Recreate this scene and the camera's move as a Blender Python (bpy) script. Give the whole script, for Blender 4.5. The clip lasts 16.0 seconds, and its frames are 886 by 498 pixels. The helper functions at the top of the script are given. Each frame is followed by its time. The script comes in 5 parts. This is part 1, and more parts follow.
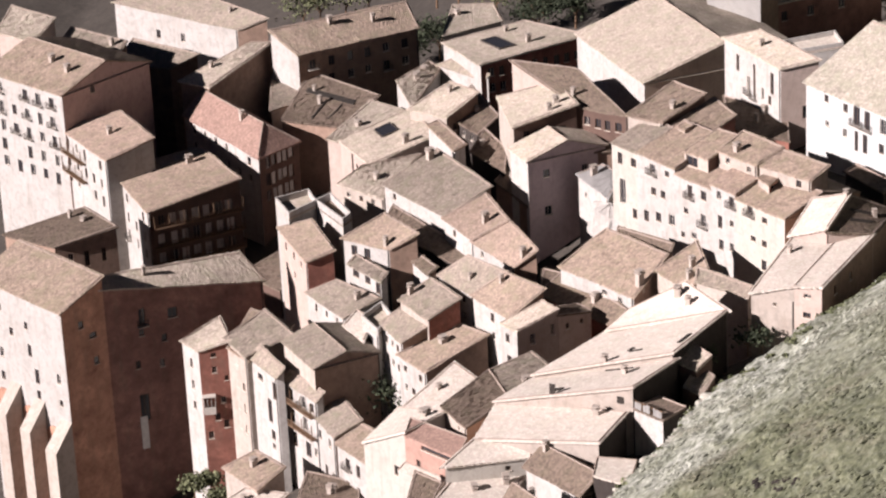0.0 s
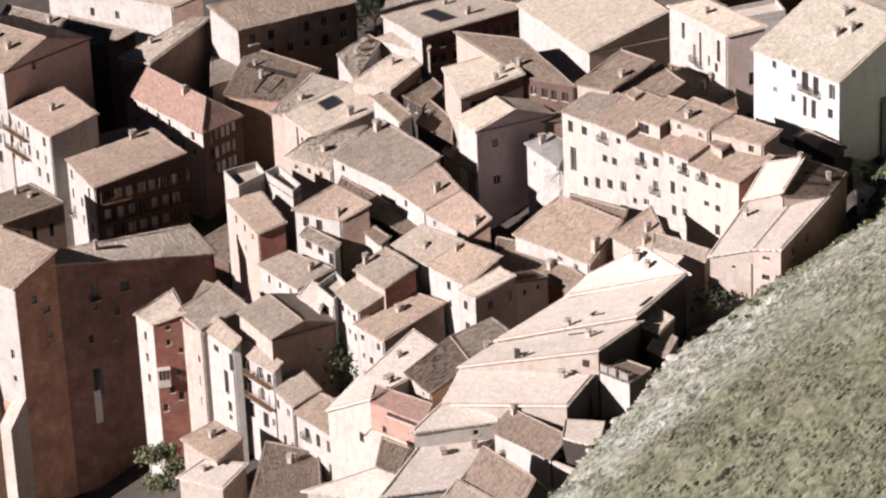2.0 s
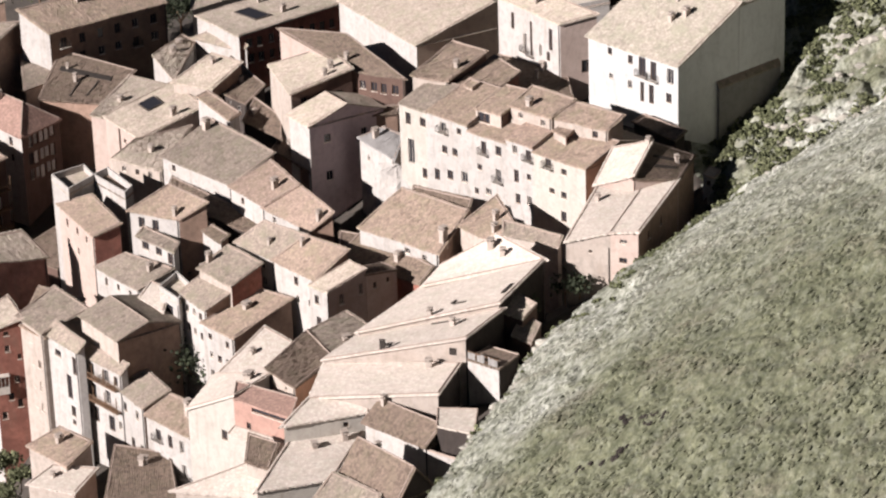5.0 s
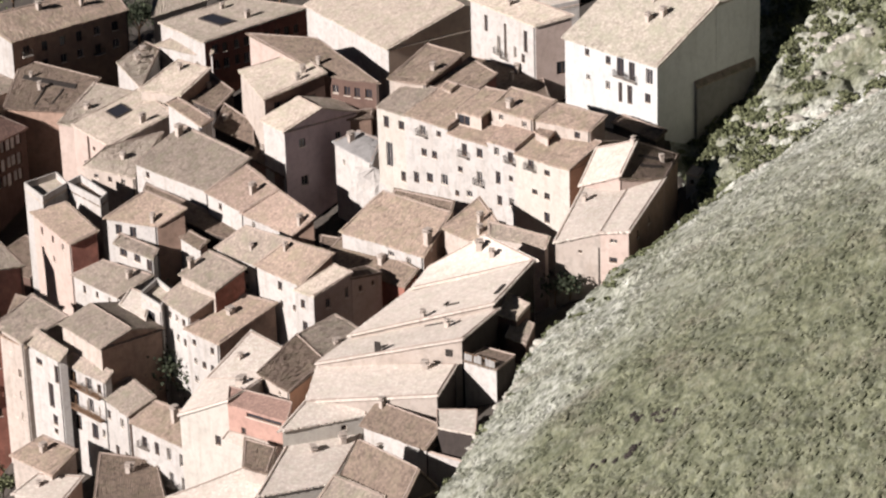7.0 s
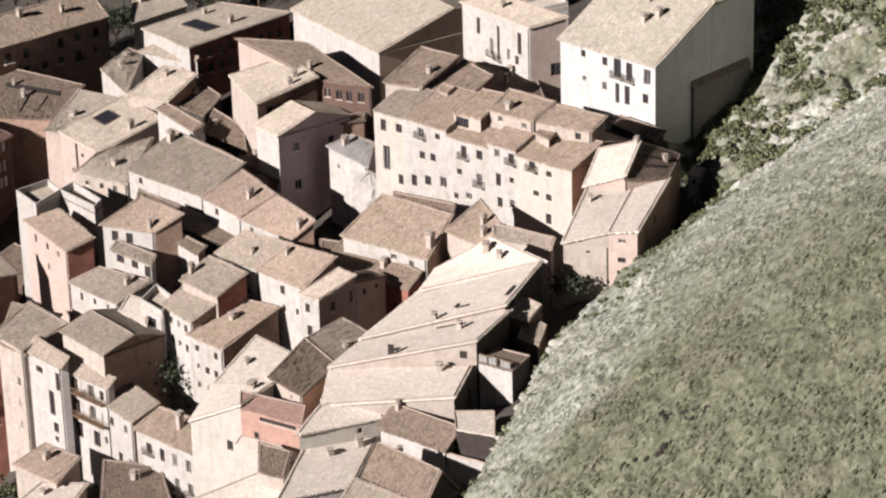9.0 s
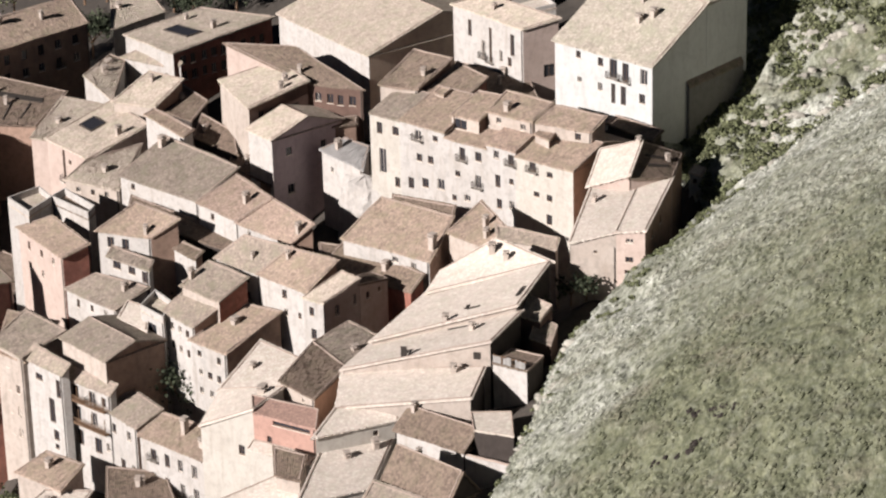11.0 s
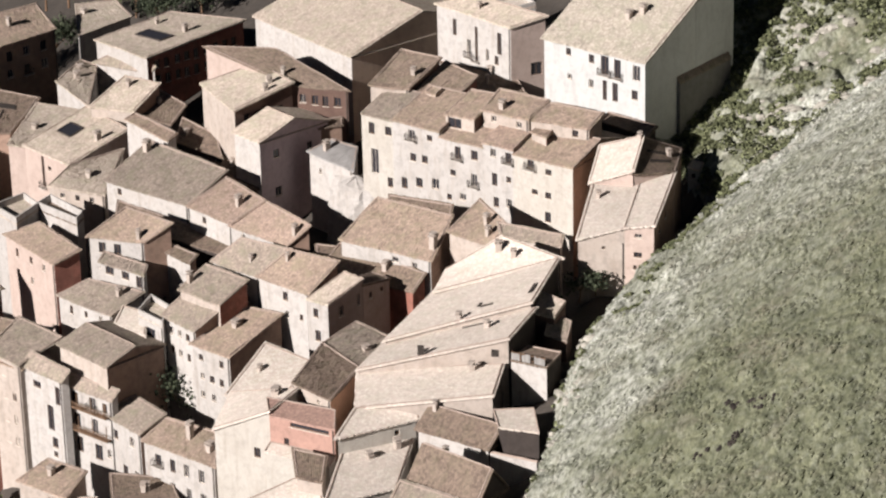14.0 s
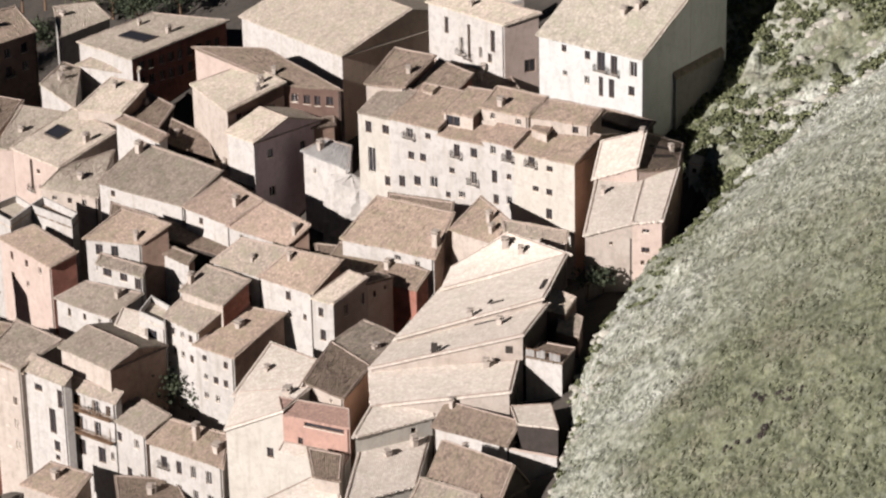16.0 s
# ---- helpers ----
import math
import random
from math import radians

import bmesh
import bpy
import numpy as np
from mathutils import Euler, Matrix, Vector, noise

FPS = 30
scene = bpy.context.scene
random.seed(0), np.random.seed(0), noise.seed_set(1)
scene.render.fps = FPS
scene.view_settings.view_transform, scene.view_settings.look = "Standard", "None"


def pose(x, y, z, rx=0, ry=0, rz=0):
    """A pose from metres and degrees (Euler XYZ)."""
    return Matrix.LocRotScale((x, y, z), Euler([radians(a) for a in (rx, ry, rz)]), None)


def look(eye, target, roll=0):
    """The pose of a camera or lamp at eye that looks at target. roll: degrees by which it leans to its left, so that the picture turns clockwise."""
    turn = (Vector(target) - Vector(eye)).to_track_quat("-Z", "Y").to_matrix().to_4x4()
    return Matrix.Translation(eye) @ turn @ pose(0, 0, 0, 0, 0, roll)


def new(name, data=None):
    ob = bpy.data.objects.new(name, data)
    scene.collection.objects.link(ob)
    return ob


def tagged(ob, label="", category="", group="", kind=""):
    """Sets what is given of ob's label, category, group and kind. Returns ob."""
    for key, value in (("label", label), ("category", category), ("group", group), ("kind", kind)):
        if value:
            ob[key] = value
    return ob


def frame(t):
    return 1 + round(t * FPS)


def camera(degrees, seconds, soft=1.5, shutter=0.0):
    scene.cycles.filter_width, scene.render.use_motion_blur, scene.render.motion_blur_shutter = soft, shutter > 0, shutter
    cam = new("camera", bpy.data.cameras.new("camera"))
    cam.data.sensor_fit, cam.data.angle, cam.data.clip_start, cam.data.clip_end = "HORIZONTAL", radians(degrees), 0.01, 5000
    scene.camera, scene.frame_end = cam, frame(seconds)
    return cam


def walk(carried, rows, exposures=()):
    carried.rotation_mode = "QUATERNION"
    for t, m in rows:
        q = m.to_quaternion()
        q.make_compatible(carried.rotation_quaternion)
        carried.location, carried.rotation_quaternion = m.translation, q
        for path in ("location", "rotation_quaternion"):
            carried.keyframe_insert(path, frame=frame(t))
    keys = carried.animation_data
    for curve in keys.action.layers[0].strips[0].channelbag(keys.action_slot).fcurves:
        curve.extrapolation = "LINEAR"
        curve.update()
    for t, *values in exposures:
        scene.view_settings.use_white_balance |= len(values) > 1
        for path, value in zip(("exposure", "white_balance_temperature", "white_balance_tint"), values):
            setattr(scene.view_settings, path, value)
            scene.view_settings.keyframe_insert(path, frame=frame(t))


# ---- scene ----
SOFT = 2.3
EXPOSURES = ((0.0, 1.14, 6600.0, 16.0), (5.0, 1.06, 6580.0, 11.5), (9.0, 0.98, 6600.0, 9.5), (16.0, 0.9, 6600.0, 8.5))
cam = camera(16, 16.0, soft=SOFT)
PATH = [
    (0, pose(31.426, -397.084, 183.007, 66.2155, 2.6282, 7.2702)),
    (0.5, pose(29.073, -398.839, 183.140, 66.1121, 2.5906, 6.9803)),
    (1, pose(26.414, -400.305, 183.087, 66.0069, 2.5736, 6.5175)),
    (1.5, pose(23.678, -401.366, 182.762, 65.9275, 2.5006, 5.8439)),
    (2, pose(20.707, -401.909, 182.224, 65.8873, 2.4390, 4.8931)),
    (2.5, pose(17.482, -402.161, 181.624, 65.8712, 2.3324, 3.9262)),
    (3, pose(14.087, -402.379, 181.028, 65.8689, 2.2331, 2.9704)),
    (3.5, pose(10.662, -402.468, 180.390, 65.9042, 2.1222, 2.0079)),
    (4, pose(7.150, -402.397, 179.879, 65.9331, 2.0123, 1.0739)),
    (4.5, pose(3.585, -402.196, 179.394, 65.9522, 1.9141, 0.1232)),
    (5, pose(0.000, -401.960, 178.964, 65.9870, 1.8270, -0.8137)),
    (7.5, pose(-17.192, -401.647, 177.919, 66.1645, 1.6578, -3.4733)),
    (8, pose(-20.582, -401.454, 177.783, 66.1872, 1.6235, -3.9489)),
    (8.5, pose(-23.967, -401.175, 177.669, 66.2080, 1.5945, -4.4082)),
    (9, pose(-27.394, -400.822, 177.473, 66.2452, 1.5808, -4.8926)),
    (11.5, pose(-44.523, -398.971, 176.622, 66.3758, 1.4451, -7.2580)),
    (12, pose(-47.823, -398.471, 176.389, 66.3963, 1.4248, -7.7278)),
    (12.5, pose(-51.133, -397.960, 176.226, 66.4054, 1.4132, -8.2017)),
    (13, pose(-54.533, -397.317, 176.037, 66.4179, 1.3951, -8.6895)),
    (13.5, pose(-57.949, -396.807, 175.875, 66.4333, 1.3533, -9.1639)),
    (14, pose(-61.319, -396.250, 175.689, 66.4518, 1.3171, -9.6363)),
    (14.5, pose(-64.612, -395.573, 175.518, 66.4576, 1.2993, -10.1138)),
    (15, pose(-67.978, -394.918, 175.358, 66.4644, 1.2772, -10.5801)),
    (15.5, pose(-71.353, -394.258, 175.198, 66.4709, 1.2528, -11.0443)),
    (16, pose(-74.697, -393.540, 174.901, 66.4900, 1.2273, -11.5066)),
]
walk(cam, PATH, EXPOSURES)
SUN_AZ, SUN_EL = radians(211.0), radians(24.5)      # where the sun stands, from +x counter-clockwise

world = bpy.data.worlds.new("world")
scene.world = world
world.use_nodes = True
wn = world.node_tree.nodes
sky = wn.new("ShaderNodeTexSky")
sky.sky_type, sky.sun_disc = "NISHITA", False
sky.sun_elevation, sky.sun_rotation = SUN_EL, math.pi / 2 - SUN_AZ
world.node_tree.links.new(sky.outputs[0], wn["Background"].inputs[0])
wn["Background"].inputs[1].default_value = 0.05
sky.air_density, sky.dust_density, sky.altitude = 0.06, 0.0, 1200.0
sun = new("sun", bpy.data.lights.new("sun", "SUN"))
sun.data.energy, sun.data.angle, sun.data.color = 5.0, radians(0.5), (1.0, 0.945, 0.925)
sun.matrix_world = look((-300 * math.cos(SUN_EL) * -math.cos(SUN_AZ), 300 * math.cos(SUN_EL) * math.sin(SUN_AZ), 300 * math.sin(SUN_EL)), (0, 0, 0))


# ---- materials ----
def material(name, colour, second, rough=0.9, scale=0.6, fine=6.0, bump=0.3, bump_at=9.0, stain=0.0, spread=0.12, island=False, mottle=0.45, moss=0.0, mid=0.3, specks=0.0):
    """Plaster, tile or earth: two colours mixed by broad and fine noise, dirt streaks, a per-piece shift and fine relief."""
    m = bpy.data.materials.new(name)
    m.use_nodes = True
    n, ln = m.node_tree.nodes, m.node_tree.links
    bs = n["Principled BSDF"]
    bs.inputs["Roughness"].default_value = rough
    bs.inputs["Specular IOR Level"].default_value = 0.25
    geo = n.new("ShaderNodeNewGeometry")

    def noise_at(s, detail=5.0, z=1.0):
        mp = n.new("ShaderNodeMapping")
        mp.inputs["Scale"].default_value = (s, s, s * z)
        ln.new(geo.outputs["Position"], mp.inputs["Vector"])
        t = n.new("ShaderNodeTexNoise")
        t.inputs["Scale"].default_value, t.inputs["Detail"].default_value, t.inputs["Roughness"].default_value = 1.0, detail, 0.65
        ln.new(mp.outputs[0], t.inputs["Vector"])
        return t.outputs["Fac"]

    def ramp(src, lo, hi):
        r = n.new("ShaderNodeMapRange")
        r.inputs["From Min"].default_value, r.inputs["From Max"].default_value = lo, hi
        ln.new(src, r.inputs["Value"])
        return r.outputs[0]

    def mix(fac, a, b, how="MIX"):
        x = n.new("ShaderNodeMix")
        x.data_type, x.blend_type = "RGBA", how
        for sock, v in ((x.inputs["Factor"], fac), (x.inputs["A"], a), (x.inputs["B"], b)):
            if hasattr(v, "links"):
                ln.new(v, sock)
            else:
                sock.default_value = v
        return x.outputs["Result"]

    broad, grain = ramp(noise_at(scale), 0.32, 0.68), ramp(noise_at(fine, 3.0), 0.25, 0.75)
    col = mix(broad, (*colour, 1), (*second, 1))
    dark = tuple(c * 0.62 for c in colour)
    m2 = n.new("ShaderNodeMath")
    m2.operation = "MULTIPLY"
    m2.inputs[1].default_value = mottle
    ln.new(grain, m2.inputs[0])
    col = mix(m2.outputs[0], col, (*dark, 1))
    m5 = n.new("ShaderNodeMath")
    m5.operation = "MULTIPLY"
    m5.inputs[1].default_value = mid
    ln.new(ramp(noise_at(1.1, 4.0), 0.48, 0.64), m5.inputs[0])
    col = mix(m5.outputs[0], col, (*(c * 0.5 for c in colour), 1))
    if specks:
        m6 = n.new("ShaderNodeMath")
        m6.operation = "MULTIPLY"
        m6.inputs[1].default_value = specks
        ln.new(ramp(noise_at(2.4, 3.0), 0.5, 0.6), m6.inputs[0])
        col = mix(m6.outputs[0], col, (*(min(0.7, c * 1.45) for c in colour), 1))
    if stain:
        streak = ramp(noise_at(0.9, 4.0, 0.18), 0.52, 0.78)
        m3 = n.new("ShaderNodeMath")
        m3.operation = "MULTIPLY"
        m3.inputs[1].default_value = stain
        ln.new(streak, m3.inputs[0])
        col = mix(m3.outputs[0], col, (0.16, 0.12, 0.09, 1))
    if moss:
        m4 = n.new("ShaderNodeMath")
        m4.operation = "MULTIPLY"
        m4.inputs[1].default_value = moss
        ln.new(ramp(noise_at(0.5, 6.0), 0.46, 0.66), m4.inputs[0])
        col = mix(m4.outputs[0], col, (colour[0] * 0.68, colour[1] * 0.78, colour[2] * 0.66, 1))
    info = n.new("ShaderNodeObjectInfo")
    hsv = n.new("ShaderNodeHueSaturation")
    val = n.new("ShaderNodeMapRange")
    val.inputs["To Min"].default_value, val.inputs["To Max"].default_value = 1 - spread, 1 + spread
    ln.new(geo.outputs["Random Per Island"] if island else info.outputs["Random"], val.inputs["Value"])
    ln.new(val.outputs[0], hsv.inputs["Value"])
    ln.new(col, hsv.inputs["Color"])
    ln.new(hsv.outputs[0], bs.inputs["Base Color"])
    b = n.new("ShaderNodeBump")
    b.inputs["Strength"].default_value, b.inputs["Distance"].default_value = bump, 0.05
    ln.new(noise_at(bump_at, 4.0), b.inputs["Height"])
    ln.new(b.outputs[0], bs.inputs["Normal"])
    return m


SHADE_NAME = {"lime": "whitewashed", "umber": "dark umber", "ochre": "ochre plaster", "black": "tarred black", "stone": "rubble stone"}
ROOF = {
    "tan": material("roof_tile_tan", (0.336, 0.254, 0.204), (0.26, 0.199, 0.161), scale=0.35, fine=2.3, bump=0.9, bump_at=4.0, stain=0.3, mottle=0.7, mid=0.72, specks=0.45, moss=0.6),
    "rust": material("roof_tile_rusty", (0.327, 0.241, 0.197), (0.27, 0.205, 0.17), scale=0.35, fine=2.3, bump=0.9, bump_at=4.0, stain=0.3, mottle=0.7, mid=0.72, specks=0.45, moss=0.5),
    "grey": material("roof_tile_grey", (0.291, 0.237, 0.199), (0.231, 0.192, 0.161), scale=0.35, fine=2.3, bump=0.9, bump_at=4.0, stain=0.3, mottle=0.7, mid=0.72, specks=0.45, moss=0.6),
    "pink": material("roof_tile_pale_pink", (0.469, 0.395, 0.335), (0.402, 0.333, 0.281), scale=0.3, fine=2.3, bump=0.9, bump_at=4.0, stain=0.3, mottle=0.62, mid=0.55, specks=0.45, moss=0.5),
    "red": material("roof_tile_red", (0.344, 0.223, 0.184), (0.292, 0.188, 0.158), scale=0.35, fine=2.3, bump=0.9, bump_at=4.0, stain=0.3, mottle=0.62, mid=0.55, specks=0.45),
    "pale": material("roof_tile_bleached", (0.554, 0.473, 0.421), (0.487, 0.412, 0.365), scale=0.25, fine=2.3, bump=0.7, bump_at=4.0, stain=0.2, mottle=0.45, mid=0.3, specks=0.4, moss=0.25),
    "straw": material("roof_tile_straw", (0.385, 0.338, 0.287), (0.325, 0.283, 0.24), scale=0.3, fine=2.3, bump=0.9, bump_at=4.0, stain=0.3, mottle=0.62, mid=0.55, specks=0.45, moss=0.5),
    "stone": material("roof_concrete", (0.321, 0.308, 0.301), (0.268, 0.254, 0.247), scale=0.5),
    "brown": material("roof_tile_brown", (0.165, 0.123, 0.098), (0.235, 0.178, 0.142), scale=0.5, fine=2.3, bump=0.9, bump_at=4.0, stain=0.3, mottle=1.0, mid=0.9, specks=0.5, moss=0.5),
}
WALL = {
    "white": material("plaster_white", (0.414, 0.389, 0.371), (0.353, 0.323, 0.298), scale=0.25, stain=0.42, mid=0.42, spread=0.06),
    "bright": material("whitewash_bright", (0.475, 0.47, 0.46), (0.415, 0.41, 0.40), scale=0.25, stain=0.25, mid=0.25, spread=0.04),
    # Lighter copy of bright for the unlit side: missing fill light put into colour.
    "lime": material("whitewash_lifted", (0.80, 0.795, 0.78), (0.72, 0.71, 0.69), scale=0.25, stain=0.2, mid=0.2, spread=0.03),
    # Umber, mostly for unlit walls; part of their shade is in the colour.
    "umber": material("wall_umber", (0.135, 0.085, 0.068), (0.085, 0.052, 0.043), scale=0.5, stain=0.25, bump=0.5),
    # Darker copy of the rubble stone for unlit walls, shade included in its colour.
    "dark_stone": material("wall_dark_rubble", (0.36, 0.19, 0.155), (0.08, 0.04, 0.036), scale=0.3, fine=0.9, stain=0.5, mottle=0.8, mid=0.7, bump=0.9, bump_at=4.0),
    # Near-black for walls in deep shade; their shade is put into this colour.
    "black": material("shade_black_wall", (0.0396, 0.0317, 0.0282), (0.0616, 0.0484, 0.044), scale=0.5, stain=0.1),
    # Ochre wall colour, brightened so fill light on the unlit end is in it.
    "ochre": material("plaster_ochre", (0.58, 0.36, 0.25), (0.48, 0.29, 0.20), scale=0.3, stain=0.3, spread=0.06),
    "cream": material("plaster_cream", (0.408, 0.353, 0.313), (0.347, 0.289, 0.25), scale=0.3, stain=0.42, mid=0.42, spread=0.06),
    "ivory": material("plaster_ivory", (0.44, 0.408, 0.368), (0.38, 0.345, 0.305), scale=0.25, stain=0.35, mid=0.3, spread=0.05),
    "pink": material("plaster_pink", (0.42, 0.335, 0.295), (0.36, 0.28, 0.245), scale=0.3, stain=0.3, spread=0.08),
    # Rose, dun and lilac side plasters are lightened: open-shade light in the colour.
    "rose": material("plaster_lifted_rose", (0.62, 0.43, 0.38), (0.52, 0.36, 0.32), scale=0.3, stain=0.35, mid=0.35, spread=0.05),
    "dun": material("plaster_lifted_dun", (0.60, 0.47, 0.37), (0.51, 0.40, 0.315), scale=0.3, stain=0.3, mid=0.3, spread=0.05),
    "lilac": material("plaster_skylit_lilac", (0.62, 0.51, 0.52), (0.53, 0.43, 0.44), scale=0.3, stain=0.3, mid=0.3, spread=0.05),
    "salmon": material("plaster_salmon", (0.405, 0.25, 0.205), (0.33, 0.20, 0.165), scale=0.4, stain=0.3, mid=0.4, spread=0.05),
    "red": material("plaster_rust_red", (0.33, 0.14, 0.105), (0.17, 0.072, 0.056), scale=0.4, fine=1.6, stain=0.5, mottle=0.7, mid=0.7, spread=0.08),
    # Brown walls; on pale houses the brown also holds the side's shade.
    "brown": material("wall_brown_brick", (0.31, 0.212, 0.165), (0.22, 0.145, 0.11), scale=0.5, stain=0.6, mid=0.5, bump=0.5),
    "stone": material("wall_rubble_stone", (0.58, 0.32, 0.22), (0.14, 0.06, 0.048), scale=0.3, fine=0.9, stain=0.5, mottle=0.8, mid=0.7, bump=0.9, bump_at=4.0),
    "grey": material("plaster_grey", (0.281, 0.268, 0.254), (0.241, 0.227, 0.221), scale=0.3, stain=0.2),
}
CAP = material("cap_tile", (0.348, 0.275, 0.234), (0.294, 0.227, 0.194), scale=0.6, fine=3.0)
# Kept near-black: part of the lanes' deep shade is in this ground colour.
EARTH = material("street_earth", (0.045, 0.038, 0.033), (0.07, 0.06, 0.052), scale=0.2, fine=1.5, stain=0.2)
WOOD = material("dark_timber", (0.13, 0.08, 0.05), (0.18, 0.11, 0.07), scale=1.5, fine=9.0)
IRON = material("balcony_iron", (0.05, 0.045, 0.04), (0.08, 0.06, 0.05), rough=0.6)
CONCRETE = material("slab_concrete", (0.55, 0.50, 0.45), (0.45, 0.41, 0.37), scale=0.8)
FRAME = material("window_surround", (0.66, 0.58, 0.50), (0.58, 0.50, 0.43), scale=1.0)
DARK = material("near_black", (0.03, 0.025, 0.022), (0.05, 0.04, 0.035), scale=1.0)
BLIND = material("faded_blind", (0.55, 0.52, 0.49), (0.42, 0.40, 0.38), scale=2.0, spread=0.3)
GLASS = bpy.data.materials.new("window_glass")
GLASS.use_nodes = True
g_bs = GLASS.node_tree.nodes["Principled BSDF"]
g_bs.inputs["Base Color"].default_value = (0.025, 0.025, 0.03, 1)
g_bs.inputs["Roughness"].default_value = 0.12


# ---- ground ----
def smooth(t):
    t = np.clip(t, 0.0, 1.0)
    return t * t * (3 - 2 * t)


EDGE = ((-30, -137), (-3, -87), (2, -76), (7.8, -64.5), (10, -54), (13.4, -46.6), (17.5, -39.5), (22, -32.6), (26.6, -27.6), (31.5, -25), (36, -20.5), (43, -12), (54, -2), (64, 2), (110, 8))


def edge_distance(x, y):
    """Signed distance to the rim of the grassy hill: positive on the hill."""
    best, sign = np.full(np.shape(x), 1e9), np.ones(np.shape(x))
    for (ax, ay), (bx, by) in zip(EDGE, EDGE[1:]):
        dx, dy = bx - ax, by - ay
        t = np.clip(((x - ax) * dx + (y - ay) * dy) / (dx * dx + dy * dy), 0, 1)
        d = np.hypot(x - ax - t * dx, y - ay - t * dy)
        side = np.where(dx * (y - ay) - dy * (x - ax) < 0, 1.0, -1.0)
        sign = np.where(d < best, side, sign)
        best = np.minimum(best, d)
    return best * sign


def ground_z(x, y):
    x, y = np.asarray(x, float), np.asarray(y, float)
    yc = np.clip(y, -200, 75)
    town = -6.2 + 0.36 * np.clip(x, -140, 60) + 0.2 * yc
    town = town - 7.0 * smooth((18 - x) / 22) - 7.0 * smooth((-58 - x) / 12) * smooth((60 - y) / 25)
    town = town - 6.0 * smooth((x - 12) / 8) * smooth((37 - x) / 6) * smooth((y + 14) / 6) * smooth((17 - y) / 5)
    town = town - smooth((x + 5) / 15) * (0.2 * np.maximum(0, yc - 30) + 0.25 * np.clip(y - 60, 0, 80))
    shelf = -7.5 + 0.52 * (x + 11) - 0.05 * (y + 52) - 0.35 * np.maximum(0, y + 35)
    shelf = np.minimum(shelf, 1.0 + 0.1 * x)
    town = np.maximum(town, np.where(y < 0, shelf, -99))
    back = 11.6 + 0.466 * (x - 41) + 0.2 * np.maximum(0, np.clip(y, -60, 60) - 14)
    back = back - 6.5 * smooth((0.632 * y - 0.775 * (x - 36)) / 2.5)
    k = smooth((x - 33) / 8) * smooth((y + 45) / 15)
    town = town * (1 - k) + back * k
    xh, yh = (np.clip(x, -30, 80) - 30) / 20, (np.clip(y, -130, 15) + 50) / 30
    hill = 19.66 + 11.01 * xh - 7.07 * yh - 0.6 * xh * xh + 1.95 * xh * yh - 3.27 * yh * yh
    hill = hill - 2.3 * np.exp(-(((x - 22) / 6.0) ** 2 + ((y + 44.5) / 4.5) ** 2))
    d = edge_distance(x, y)
    w = smooth((d + 4.0) / 4.2)
    z = town * (1 - w) + np.maximum(hill, town) * w
    z = z - 4.0 * np.exp(-(((x - 0.6) / 2.6) ** 2 + ((y + 61.0) / 3.2) ** 2)) - 3.0 * np.exp(-(((x + 2.6) / 2.6) ** 2 + ((y + 71.5) / 3.0) ** 2))
    far = smooth((np.hypot(x, y + 20) - 200) / 400)
    return z * (1 - far) + far * (-20)


def lattice(ix, iy, seed):
    h = (ix * 374761393 + iy * 668265263 + seed * 974634777) & 0xFFFFFFFF
    h = ((h ^ (h >> 13)) * 1274126177) & 0xFFFFFFFF
    return ((h ^ (h >> 16)) & 0xFFFF) / 65535.0 * 2 - 1


def waves(x, y, seed=0, octaves=4, gain=0.5):
    """Layered value noise, about -1 to 1."""
    total, amp, size = 0.0, 1.0, 0.0
    for k in range(octaves):
        fx, fy = x * 2**k + 13.7 * k, y * 2**k - 7.1 * k
        ix, iy = np.floor(fx).astype(np.int64), np.floor(fy).astype(np.int64)
        u, v = fx - ix, fy - iy
        u, v = u * u * (3 - 2 * u), v * v * (3 - 2 * v)
        a, b = lattice(ix, iy, seed + k), lattice(ix + 1, iy, seed + k)
        c, d = lattice(ix, iy + 1, seed + k), lattice(ix + 1, iy + 1, seed + k)
        total = total + amp * ((a * (1 - u) + b * u) * (1 - v) + (c * (1 - u) + d * u) * v)
        size, amp = size + amp, amp * gain
    return total / size


def land_z(x, y):
    """The ground as built, with its lumps and ledges."""
    z, d = ground_z(x, y), edge_distance(x, y)
    hill = smooth((d + 3) / 4)
    wild = smooth((x - 37) / 5) * smooth((4 - d) / 6) * smooth((y + 45) / 12)
    bank = np.exp(-((d + 1.0) / 2.5) ** 2)
    a, c = 0.42 * x + 0.91 * y, 0.91 * x - 0.42 * y
    lumps = 1.2 * waves(x * 0.07, y * 0.07, 3) + 0.75 * waves(c * 0.42, a * 0.16, 8, 3) + 0.75 * waves(c * 0.8, a * 0.55, 15, 3)
    return z + hill * (0.55 * lumps) + wild * (2.4 * waves(x * 0.13, y * 0.13, 21) + 1.7 * waves(x * 0.36, y * 0.36, 5, 4)) + bank * 0.9 * waves(x * 0.3, y * 0.3, 31, 3)


def paleness(x, y):
    """How pale the turf is: most along the rim, less up the hill, uneven in drifts; brightness by area is in the colour
    too, lighter far up, darker and greener low down the slope.
    """
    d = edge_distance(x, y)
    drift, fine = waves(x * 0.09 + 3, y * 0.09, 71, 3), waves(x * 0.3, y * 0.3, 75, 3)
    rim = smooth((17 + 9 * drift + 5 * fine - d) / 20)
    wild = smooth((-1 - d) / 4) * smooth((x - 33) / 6)
